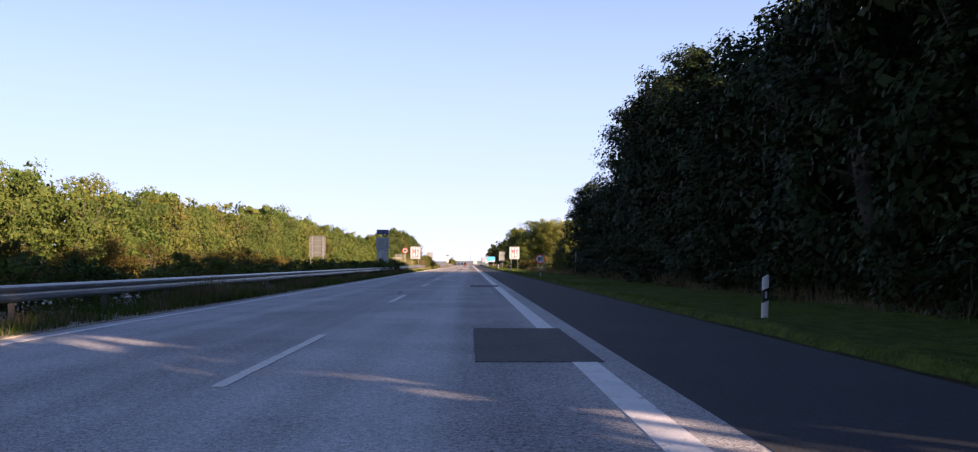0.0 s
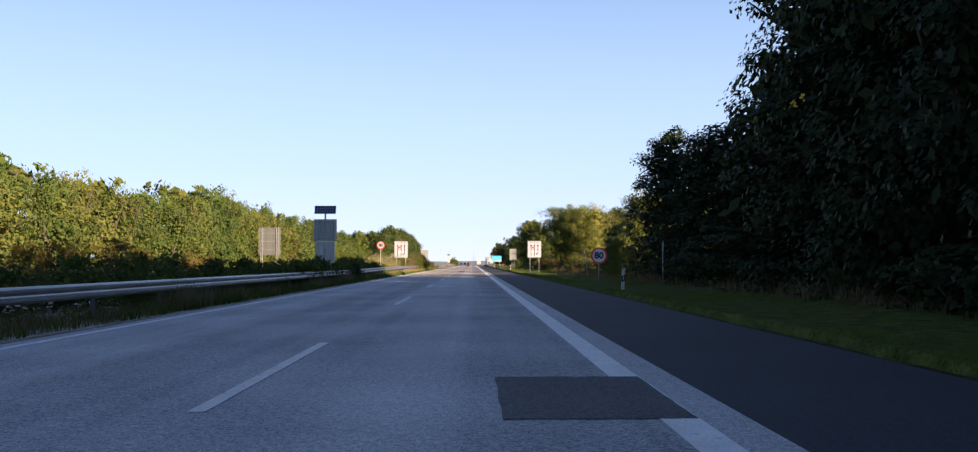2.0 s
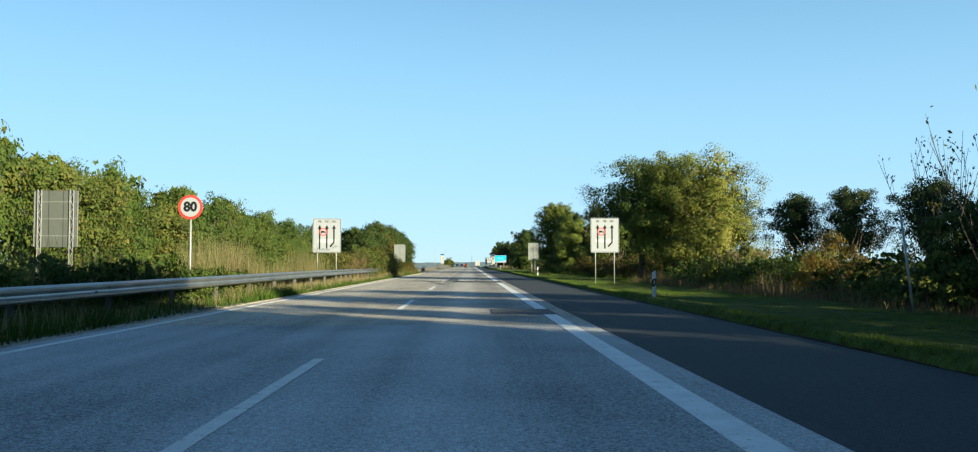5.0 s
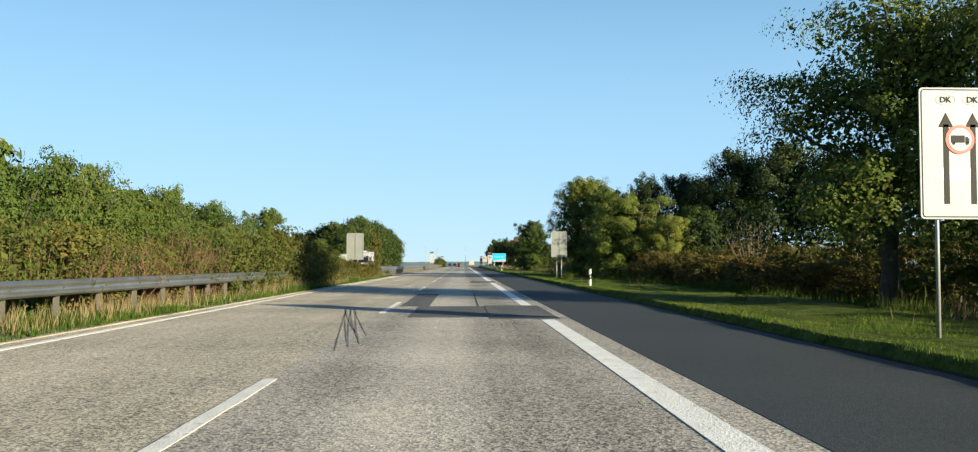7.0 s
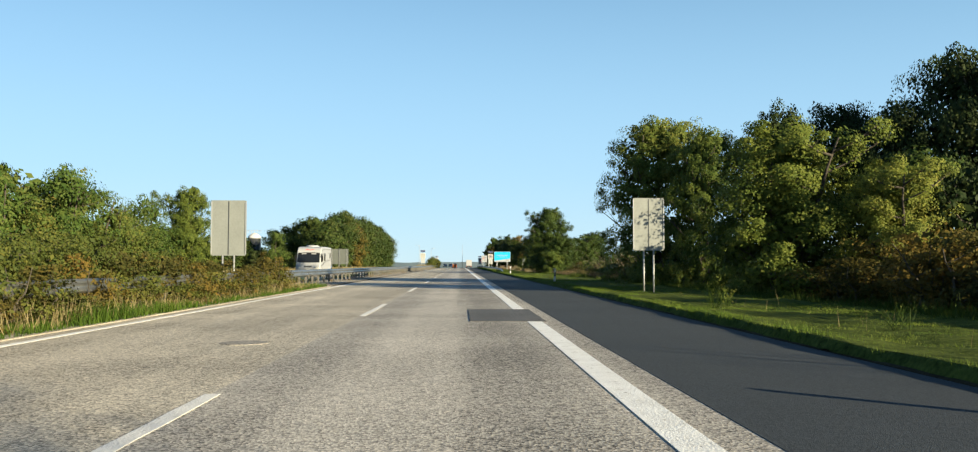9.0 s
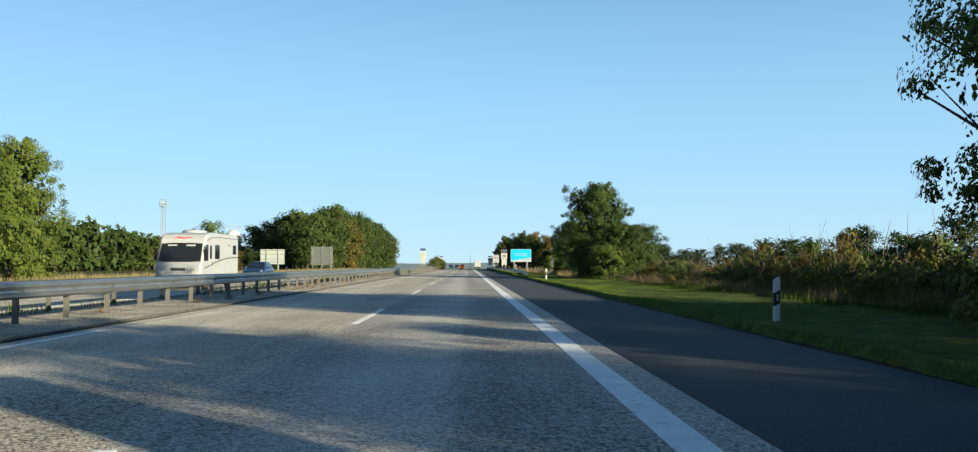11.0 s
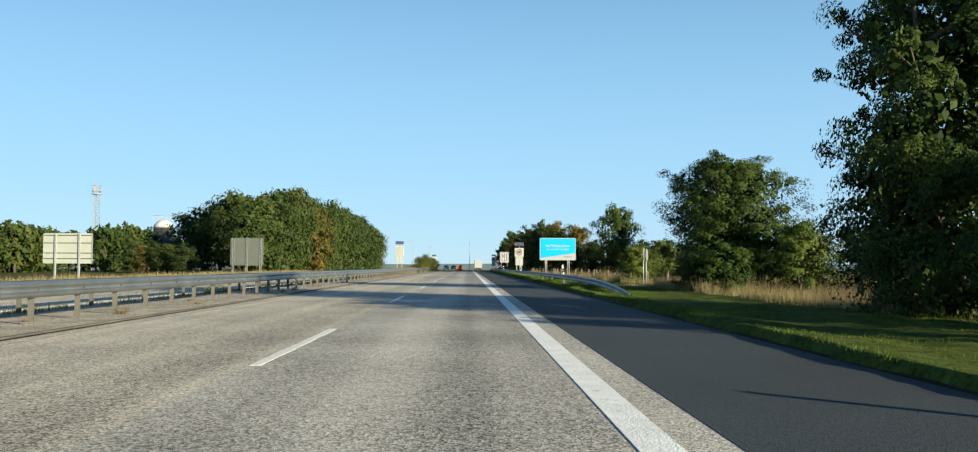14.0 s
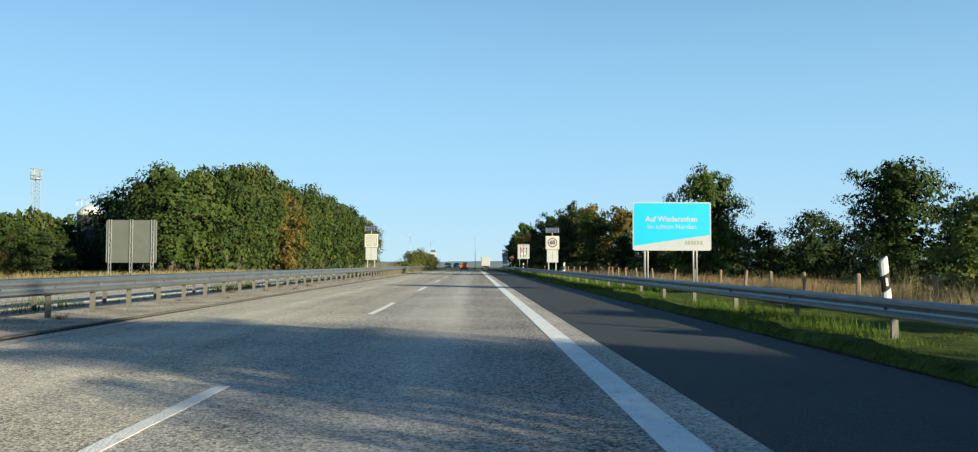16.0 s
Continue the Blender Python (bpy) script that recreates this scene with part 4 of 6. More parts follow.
spots = []
y = -2.0
while y < 260:
    spots.append((-30.5 + rnd.uniform(-1.0, 0.8), y, 1.0, hedge_height(y) + rnd.uniform(-0.18, 0.13)))
    y += rnd.uniform(3.3, 4.3)
spots += [(-28.5, 303.5, 0.75, 0.78)]
spread(HEDGE, spots, 1, 0.08)
spots, y = [], 0.0
while y < 250:
    spots.append((-35.5 + rnd.uniform(-1.5, 1.5), y, 1.15, hedge_height(y) * rnd.uniform(1.0, 1.15)))
    y += rnd.uniform(5, 7)
spread(HEDGE_BACK, spots, 12)

# dense tall wood on the shaded side
def glade(x, y):
    """Whether a tree may stand there: two narrow gaps let strips of sun through to the road."""
    s = 0.687 * x + 0.727 * y
    return abs(s - 66.4) > 2.75 and abs(s - 5.4) > 2.8


WOOD_LABEL = "tall broadleaf tree at the edge of a dense wood, shade put into its dark leaves"
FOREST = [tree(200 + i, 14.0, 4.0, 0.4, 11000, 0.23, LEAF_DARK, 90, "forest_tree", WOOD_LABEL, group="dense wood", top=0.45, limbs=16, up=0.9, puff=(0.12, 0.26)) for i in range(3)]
FOREST_MID = [tree(210 + i, 14.0, 4.0, 0.4, 6500, 0.34, LEAF_DARK, 80, "forest_tree", "tall broadleaf tree behind the edge of a dense wood, shade put into its dark leaves", group="dense wood", top=0.45, limbs=12, up=0.9, puff=(0.12, 0.26)) for i in range(2)]
FOREST_BACK = [tree(220 + i, 14.0, 4.4, 0.4, 1700, 0.8, LEAF_DARK, 70, "forest_tree", "tall broadleaf tree inside a dense wood, shade put into its dark leaves", group="dense wood", top=0.45, limbs=10) for i in range(2)]
spots, y = [], -42.0
# unseen trees behind the start, added to shade the first stretch of road
behind = []
while y < 92:
    x = 13.4 + rnd.uniform(-0.6, 1.0)
    if glade(x, y):
        (spots if y > 8 else behind).append((x, y, 1.0, rnd.uniform(0.86, 1.06) * (1 if y < 80 else 0.8)))
    y += rnd.uniform(4.0, 5.2)
second, y = [], 56.0
while y < 92:
    x = 16.6 + rnd.uniform(-0.6, 0.6)
    if glade(x, y):
        second.append((x, y, 1.0, rnd.uniform(0.9, 1.08) * (1 if y < 80 else 0.78)))
    y += rnd.uniform(4.4, 5.4)
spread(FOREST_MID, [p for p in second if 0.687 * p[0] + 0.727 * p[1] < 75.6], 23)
spots += [(12.9, 95.0, 0.75, 0.73), (13.2, 76.5, 0.85, 0.27), (13.8, 79.5, 0.85, 0.25), (17.5, 73.0, 0.9, 0.3), (18.5, 76.5, 0.9, 0.3)]
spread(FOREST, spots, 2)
spots, y = behind, -42.0
while y < 92:
    for x in (19.0 + rnd.uniform(-1.5, 1.5), 27.5 + rnd.uniform(-2, 2)):
        if glade(x, y) and 0.687 * x + 0.727 * y < 76:
            spots.append((x, y, 1.1, rnd.uniform(0.92, 1.12)))
    y += rnd.uniform(4.5, 6.0)
spots += [(23 + 3.4 * k + rnd.uniform(-1, 1), 92 + 3.2 * k + rnd.uniform(-1, 1), 0.9, 0.42) for k in range(6)][1:]
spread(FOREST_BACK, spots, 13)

# loose trees along the verge
FIELD = [tree(300 + i, 9.0, 3.9, 0.0, 11000, 0.22, LEAF_MID, 110, "field_tree", "broad sunlit green tree with loose crown beside the verge", group="verge trees", top=0.42, stems=2, limbs=18, inner=0.3, big=1.9, shrink=0.7) for i in range(3)]
NEAR = [tree(330 + i, 9.0, 3.9, 0.0, 66000, 0.105, LEAF_MID, 300, "verge_tree", "bushy mid-green tree with dense leafy crown beside the verge", group="verge trees", top=0.42, stems=2, limbs=26, inner=0.2, big=2.4, shrink=0.72, puff=(0.06, 0.17)) for i in range(2)]
spread(NEAR, [(12.0, 287.6, 0.94, 1.05), (12.8, 308.3, 0.92, 0.77), (18.5, 110, 0.7, 0.85), (12.8, 280.8, 0.68, 0.6)], 15, 0.03)
spread([tree(350, 4.4, 1.9, 0.0, 15000, 0.1, LEAF_GREEN, 90, "verge_bush", "green leafy bush growing at the foot of a verge tree", group="verge trees", top=0.4, stems=3, limbs=12, puff=(0.1, 0.24))], [(11.4, 277.6, 0.8, 0.75), (14.6, 304.3, 0.9, 0.8), (11.2, 304.8, 0.8, 0.55), (10.8, 308.0, 0.7, 0.5)], 30, 0.02)
# the second of the two carries the sunlit leaf tone
NEAR_MIX = [tree(335 + i, 9.0, 3.9, 0.0, 46000, 0.11, (LEAF_GREEN, LEAF_LIT)[i], 280, "verge_tree", "bushy olive-green tree with some yellower leaves beside the verge", group="verge trees", top=0.42, stems=2, limbs=26, inner=0.2, big=2.4, shrink=0.72, puff=(0.05, 0.15)) for i in range(2)]
spread(NEAR_MIX, [(12.3, 221.0, 1.08, 1.22), (13.6, 106.0, 0.66, 0.84), (13.6, 215.4, 0.7, 1.0), (11.4, 104.2, 0.4, 0.42), (12.3, 109.8, 0.55, 0.56)], 33, 0.03)
NEAR_LIT = [tree(340 + i, 9.0, 3.9, 0.0, 42000, 0.125, LEAF_LIT, 200, "verge_tree", "broad yellow-green tree beside the verge, sunlit tone put into its leaf colour", group="verge trees", top=0.42, stems=2, limbs=20, puff=(0.08, 0.2)) for i in range(1)]
spread(NEAR_LIT, [(12.9, 203.0, 0.95, 0.82), (11.5, 101.8, 0.24, 0.3), (13.6, 99.6, 0.42, 0.72), (11.1, 324.0, 0.36, 0.32), (16.0, 199.5, 0.6, 0.6), (-29.6, 264, 0.85, 1.12)], 16, 0.03)
spread(FIELD, [(12.5, 115.5, 0.4, 0.36), 
               (19.5, 204, 0.8, 0.7), (12.5, 171, 0.28, 0.2),
               # tree at y 305.5 is added, hidden behind another, to shade the shoulder
               (19.5, 305.5, 0.8, 0.72), (17.5, 326, 0.45, 0.36), (16.0, 338, 0.5, 0.40),
               (20.8, 388, 0.9, 1.14), (32.7, 375.7, 1.05, 1.02)], 3, 0.04)

OAK = [tree(400 + i, 11.0, 4.6, 3.0, 19000, 0.2, LEAF_OAK, 80, "oak_tree", "dark oak with ragged crown standing behind the verge", group="verge oaks", top=0.62, limbs=20, inner=0.15, big=1.9, shrink=0.65, puff=(0.12, 0.24)) for i in range(2)]
spread(OAK, [(17.0, 213.4, 0.5, 0.93), (20.0, 213.6, 0.6, 0.90), (21.6, 210.5, 0.6, 0.88), (24.1, 209.1, 0.76, 1.05), (27.8, 207.7, 1.16, 1.13), (32, 203.0, 0.9, 1.0), (39, 199.2, 0.9, 0.9), (44, 193, 0.9, 0.97), (49, 187, 0.95, 1.0), (54.5, 180, 0.95, 0.95)], 4, 0.04)
# first oak in plain green, the other two with sunlight in their leaf colour
spread([tree(410 + i, 11.0, 4.6, 2.3, 30000, 0.12, m, 120, "oak_tree", "olive-green oak with leaning trunk and open crown beside the verge", group="verge oaks", top=0.6, limbs=18) for i, m in enumerate((LEAF_GREEN, LEAF_LIT, LEAF_LIT))], [(11.6, 155.7, 0.95, 0.84), (15.6, 150.2, 0.8, 0.78), (13.7, 153.4, 0.8, 0.84)], 21, 0.01)
FAR = [tree(450 + i, 6.0, 3.4, 0.0, 800, 0.5, LEAF_WOODS, 50, "field_hedge_tree", "small dark tree in a distant field hedge", group="field hedge", top=0.5, stems=1, limbs=6) for i in range(2)]
FIELDSIDE = [tree(460 + i, 6.0, 3.6, 0.0, 2600, 0.23, LEAF_DARK, 80, "field_hedge_tree", "small dark rounded tree in a field hedge", group="field hedge", top=0.35, stems=2, limbs=12) for i in range(2)]
# the pair at y 198 and 199 is added to shade the verge tree
spread(FIELDSIDE, [(46 + 0.1 * i + rnd.uniform(-3, 3), 258 + 6.6 * i, 1.1, 0.76 + 0.2 * math.sin(i * 1.9)) for i in range(32)] + [(18.5, 199, 0.7, 0.85), (22.5, 198, 0.75, 0.95), (31, 404, 1.0, 0.95), (34.5, 399, 1.1, 1.08), (38, 402, 1.05, 1.0), (42, 397, 1.1, 1.1), (24.5, 409, 0.9, 0.8), (28, 406, 0.9, 0.9)], 17)
spots = []
for k in range(84):
    spots.append((-80 + rnd.uniform(-9, 9), 262 + 3.1 * k, 1.45, rnd.uniform(1.15, 1.6)))
spread(FAR, spots, 5)
# woods along both sides further on
WOODS = [tree(500 + i, 15.0, 5.4, 0.3, 3600, 0.45, LEAF_WOODS, 34, "woodland_tree", "rounded green woodland tree in a dense stand", group="woodland", top=0.5, limbs=12, inner=0.35, puff=(0.22, 0.4)) for i in range(3)]
spots, y = [], 432.0
while y < 665:
    spots.append((-41 + rnd.uniform(-1.5, 1.5), y, 1.05, np.interp(y, [430, 441, 474, 530, 600, 665], [0.84, 1.12, 1.28, 1.38, 1.36, 1.2]) * rnd.uniform(0.88, 1.06)))
    y += rnd.uniform(7.0, 10.0)
spots += [(-46, 444, 1.05, 1.08), (-51, 449, 1.05, 1.02), (-56, 455, 1.05, 0.93), (-61, 461, 1.0, 0.80), (-49, 456, 1.05, 1.1)]
spread(WOODS, [p for p in spots if abs(p[1] - 497) > 4 or p[0] < -44], 6, 0.05)
spread([tree(515, 15.0, 5.2, 0.3, 4400, 0.42, LEAF_RUST, 85, "woodland_tree", "rounded brownish woodland tree turning in autumn", group="woodland", top=0.5, limbs=12)], [(-40, 497, 1.0, 1.12)], 19, 0.02)
WOODS_BACK = [tree(520 + i, 15.0, 5.2, 0.3, 900, 1.1, LEAF_WOODS, 50, "woodland_tree", "green woodland tree deeper in a dense stand", group="woodland", top=0.5, limbs=8) for i in range(2)]
spots = [(-48 - rnd.random() * max(0, 0.30 * (445 + 6 * k - 311) - 46), 445 + 6.0 * k, 1.0, rnd.uniform(0.85, 0.98)) for k in range(3, 22)]
ROADSIDE = [tree(540 + i, 10.0, 3.4, 0.3, 3400, 0.32, m, 40, "woodland_tree", l, group="woodland", top=0.42, limbs=12, puff=(0.14, 0.3)) for i, (m, l) in enumerate(((LEAF_OAK, "dark green roadside tree in a loose row"), (LEAF_WOODS, "green roadside tree in a loose row"), (LEAF_OAK, "dark green roadside tree in a loose row"), (LEAF_RUST, "brownish roadside tree in a loose row")))]
row, y = [], 414.0
while y < 540:
    row.append((np.interp(y, [414, 440, 540], [21, 16, 15]) + rnd.uniform(-1.5, 3), y, 0.95, np.interp(y, [414, 428, 440, 500, 540], [0.6, 0.72, 0.98, 1.0, 0.95]) + rnd.uniform(-0.12, 0.12)))
    y += rnd.uniform(3.6, 5.4)
row += [(-42, 399, 0.7, 0.42), (-46.5, 404, 0.75, 0.48), (-51, 411, 0.8, 0.5), (-56, 420, 0.85, 0.52), (-62, 431, 0.9, 0.55)]
spread(ROADSIDE, row, 18)
y = 560.0
while y < 660:
    spots.append((17 + rnd.uniform(-1.5, 3), y, 0.8, 0.84 + rnd.uniform(-0.1, 0.1)))
    y += rnd.uniform(6, 8)
spread(WOODS_BACK, spots, 14)

# shrubs
BUSH = [tree(600 + i, 2.6, 1.5, 0.0, 1900, 0.11, LEAF_RUST, 48, "shrub", "tangled brown-green roadside shrub", "shrub", "roadside shrubs", top=0.5, stems=3, limbs=6) for i in range(3)]
BUSH_G = [tree(650 + i, 2.6, 1.6, 0.0, 1150, 0.15, LEAF_GREEN, 36, "green_shrub", "dense green roadside shrub with some yellow leaves", "shrub", "roadside shrubs", top=0.5, stems=3, limbs=6) for i in range(3)]
spots = []
y = 5.0
while y < 120:
    spots.append((-24.9 + rnd.uniform(-0.9, 0.7), y, 1.0, rnd.uniform(0.7, 1.1)))
    y += rnd.uniform(2.6, 3.8)
for k in range(14):
    spots.append((rnd.uniform(13.0, 14.2), 162 + 2.9 * k + rnd.uniform(-1, 1), 1.0, rnd.uniform(0.5, 0.7)))
for k in range(30):
    spots.append((rnd.uniform(12.5, 19.0), 162 + 1.45 * k + rnd.uniform(-1, 1), 1.15, rnd.uniform(0.7, 0.95)))
# second line behind the rest, added to throw shade over the verge
spots += [(17.4 + 1.2 * math.sin(2.3 * k), 149 + 2.2 * k, 1.2, 1.0 + 0.12 * math.sin(4.1 * k)) for k in range(22)]
spread(BUSH, spots, 7)
spots = []
y = 86.0
while y < 122:
    spots.append((-9.6 + rnd.uniform(-0.4, 0.4), y, 0.55, rnd.uniform(0.36, 0.5)))
    y += rnd.uniform(1.4, 2.0)
for k in list(range(11)) + list(range(32, 44)):
    spots.append((rnd.uniform(12.4, 17.5), 134 + 2.3 * k + rnd.uniform(-1, 1), 1.15, rnd.uniform(0.55, 0.95)))
wood_edge = [(rnd.uniform(10.4, 11.6), 2 + 3.2 * k, 0.9, rnd.uniform(0.5, 0.9)) for k in range(30)]
for k in range(22):
    spots.append((rnd.uniform(11.4, 13), 100 + 1.9 * k, 0.8, rnd.uniform(0.35, 0.8)))
for k in range(16):
    spots.append((rnd.uniform(30, 40), 395 + 6 * k, 1.6, rnd.uniform(1.3, 1.9)))
y = 62.0
while y < 126:
    spots.append((-8.85 + 0.35 * (78 < y < 96) + rnd.uniform(-0.12, 0.12), y, 0.45, rnd.uniform(0.40, 0.52) * np.interp(y, [76, 82, 96, 104, 112], [1, 1.25, 1.3, 1.3, 1.0])))
    y += rnd.uniform(1.1, 1.7)
y = 4.0
while y < 124:
    spots.append((-10.2 + rnd.uniform(-0.5, 0.4), y, 0.85, rnd.uniform(0.36, 0.6)))
    y += rnd.uniform(1.3, 2.0)
spread(BUSH_G, spots, 8)
# darker copy of the green shrub, with the wood's shade in its leaf colour
BUSH_D = [tree(660 + i, 2.6, 1.6, 0.0, 900, 0.18, LEAF_DARK, 30, "dark_shrub", "shrub at the foot of the wood, shade put into its dark leaves", "shrub", "wood edge shrubs", top=0.5, stems=3, limbs=6, up=0.9) for i in range(2)]
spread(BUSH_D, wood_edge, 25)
# tall tangled growth swallowing the median rail
TANGLE = [tree(670 + i, 2.6, 1.6, 0.0, 4600, 0.082, LEAF_TANGLE, 80, "median_shrub", "tall tangled olive-brown shrub grown over the median rail", "shrub", "median shrubs", top=0.5, stems=3, limbs=9) for i in range(3)]
spots, y = [], 149.0
while y < 180:
    spots.append((-9.7 + rnd.uniform(-0.3, 0.4) + 0.8 * (y > 160), y, 1.0, rnd.uniform(0.82, 1.02) * (0.9 if y < 160 else 1.05)))
    y += rnd.uniform(1.5, 2.0)
spots += [(-8.5, 171.5, 0.95, 1.15), (-8.6, 173.2, 0.8, 1.2), (-8.4, 176.5, 0.6, 0.6)]
while y < 197:
    spots.append((-9.4 + rnd.uniform(-0.3, 0.4), y, 0.9, rnd.uniform(0.55, 0.85)))
    y += rnd.uniform(1.5, 2.0)
spots += [(-8.7, 98.6, 0.55, 0.42), (-8.1, 177.4, 0.75, 0.85)]
spots += [(-9.6 + rnd.uniform(-0.5, 0.5), 424 + 5.5 * k, 1.1, rnd.uniform(0.9, 1.2) * (0.55 if k < 4 else 1.4)) for k in range(18)]
spread(TANGLE, spots, 20)
# dark leaves here carry the shade that lies on this shrub
spread([tree(680, 2.6, 1.6, 0.0, 5200, 0.085, LEAF_OAK, 70, "rail_shrub", "shrub bulging over the median guard rail, shade put into its dark leaves", "shrub", "median shrubs", top=0.5, stems=3, limbs=9, up=0.8)], [(-7.85, 95.0, 0.42, 0.5), (-8.2, 96.2, 0.42, 0.56)], 31, 0.03)
CREEPER = [tree(690 + i, 2.6, 1.6, 0.0, 2600, 0.11, (LEAF_TANGLE, LEAF_RUST)[i], 50, "median_shrub", "low olive-brown creeper matted over the median rail", "shrub", "median shrubs", top=0.5, stems=3, limbs=6) for i in range(2)]
spots = []
for k in range(22):
    spots.append((-8.25 + rnd.uniform(-0.25, 0.2), 181 + 1.2 * k, 0.62, rnd.uniform(0.42, 0.56) if k % 6 != 4 else 0.28))
spread(CREEPER, spots, 24)


def bramble(seed, w, h, leaves, size, material, label, canes=9, cane_material=None):
    """A mound of leaves, dense down to the ground, with arching canes sticking out."""
    rng = np.random.default_rng(seed)
    t = thing("bramble", label, "shrub", group="bramble bank")
    stem = Build()
    for k in range(canes):
        a, d = rng.random() * 6.283, w * rng.uniform(0.2, 1.0)
        foot = Vector((rng.normal(0, 0.35 * w), rng.normal(0, 0.35 * w), -0.1))
        tip = foot + Vector((math.cos(a) * d * 0.8, math.sin(a) * d * 0.8, h * rng.uniform(0.7, 1.25)))
        stem.tube([foot, foot.lerp(tip, 0.5) + Vector((0, 0, 0.2 * h)), tip], [0.014, 0.010, 0.004], 4)
    tagged(part("stem", stem, cane_material or WOOD, t), kind="stuff")
    n = 46
    th, rr = rng.random(n) * 6.283, w * rng.random(n) ** 0.5
    cen = np.stack([np.cos(th) * rr, np.sin(th) * rr, h * rng.uniform(0.05, 0.92, n) * (1 - 0.55 * (rr / w) ** 2)], 1)
    v = leaf_cloud(rng, cen, w * rng.uniform(0.10, 0.26, n), leaves, size)
    v[:, 2] = np.maximum(v[:, 2], -0.05)
    part("leaves", quads_mesh("leaves", v, material), material, t)
    return t


def twig_shrub(seed, h, w, stems, material, label, leaves=0):
    """Many thin upright forked twigs, bare or with a few small leaves."""
    r, rng = random.Random(seed), np.random.default_rng(seed)
    t = thing("twig_shrub", label, "shrub", group="median shrubs")
    b, tips = Build(), []
    for k in range(stems):
        a = r.uniform(0, 6.283)
        foot = Vector((math.cos(a) * r.uniform(0, 0.3) * w, math.sin(a) * r.uniform(0, 0.3) * w, -0.1))
        tip = foot + Vector((r.uniform(-0.5, 0.5) * w, r.uniform(-0.5, 0.5) * w, h * r.uniform(0.65, 1.0)))
        m = foot.lerp(tip, 0.5) + Vector((r.uniform(-0.1, 0.1), r.uniform(-0.1, 0.1), 0.05))
        b.tube([foot, m, tip], [0.014, 0.010, 0.004], 4, False)
        for q in range(5):
            p = m.lerp(tip, r.uniform(-0.4, 0.9))
            e = p + Vector((r.uniform(-0.25, 0.25), r.uniform(-0.25, 0.25), r.uniform(0.15, 0.5)))
            b.tube([p, e], [0.007, 0.003], 3, False)
            tips.append(tuple(e))
    tagged(part("stem", b, material, t), kind="stuff")
    if leaves:
        part("leaves", quads_mesh("leaves", leaf_cloud(rng, np.array(tips), np.full(len(tips), 0.16), leaves, 0.07), LEAF_TANGLE), LEAF_TANGLE, t)
    return t


BANK = [bramble(700, 1.9, 1.9, 6800, 0.10, LEAF_RUST, "dense bramble mound with brown and green leaves and arching canes"),
        bramble(701, 1.9, 1.8, 6800, 0.10, LEAF_TANGLE, "dense olive bramble mound with arching canes"),
        bramble(702, 1.9, 2.0, 6800, 0.10, LEAF_GREEN, "dense green bramble mound with arching canes")]
spots = [(rnd.uniform(13.6, 18.5), 244 + 1.5 * k + rnd.uniform(-0.8, 0.8), 1.0, rnd.uniform(0.75, 1.05)) for k in range(22)]
# mounds out of view, added so that their shadow falls on the grass
spots += [(rnd.uniform(13.8, 17), 227 + 1.6 * k, 1.0, rnd.uniform(0.8, 1.1)) for k in range(11)]
spots += [(rnd.uniform(17, 21), 272 + 2.2 * k, 0.9, rnd.uniform(0.5, 0.8)) for k in range(8)]
spots += [(14.6 + 1.9 * math.sin(2.7 * k), 117.5 + 1.7 * k, 1.05, 1.28 + 0.2 * math.sin(1.9 * k)) for k in range(15)]
# taller unseen line, added to shade the back half of the verge
spots += [(16.4 + 0.9 * math.sin(2.1 * k), 226 + 1.9 * k, 1.1, 1.35 + 0.12 * math.sin(3.3 * k)) for k in range(17)]
spread(BANK, spots, 26)
REEDY = [twig_shrub(720, 2.6, 1.5, 40, BARK, "sheaf of tall dry brownish stalks in the bramble bank")]
spread(REEDY, [(14.6, 262.5, 1.0, 0.95), (15.6, 267, 0.9, 0.8)], 27)
TWIGS = [twig_shrub(730 + i, 2.3, 1.9, 70, TWIG_RED, "reddish thin-twigged shrub behind the median rail", 2600) for i in range(2)]
spread(TWIGS, [(-9.0 + 0.15 * math.sin(5 * k), 151.0 + 2.1 * k, 1.0, 0.85 + 0.16 * math.sin(3 * k)) for k in range(5)], 28)


def dead_shrub(x, y, h):
    """Leafless shrub: a sheaf of forked pale stems."""
    r = random.Random(9)
    s = thing("dead_shrub", "leafless pale-stemmed shrub among brown undergrowth", "shrub", (x, y, -0.2))
    for k in range(16):
        a, w = r.uniform(0, 6.283), r.uniform(0.1, 0.42)
        tip = Vector((math.cos(a) * w * h, math.sin(a) * w * h, h * r.uniform(0.75, 1.0)))
        base = Vector((math.cos(a) * 0.1, math.sin(a) * 0.1, 0))
        mid = base.lerp(tip, 0.5) + Vector((0, 0, 0.08 * h))
        b = Build().tube([base, mid, tip], [0.022, 0.014, 0.004], 5)
        for q in range(7):
            p = mid.lerp(tip, r.random())
            b.tube([p, p + Vector((r.uniform(-0.3, 0.3), r.uniform(-0.3, 0.3), r.uniform(0.1, 0.5)))], [0.008, 0.003], 4)
        part("stem", b, WOOD, s)


dead_shrub(12.6, 170.0, 3.4)
BARE = [twig_shrub(745 + i, 3.3, 2.4, 18, BARK, "tall thin-twigged bare shrub rising out of green bushes", 500) for i in range(2)]
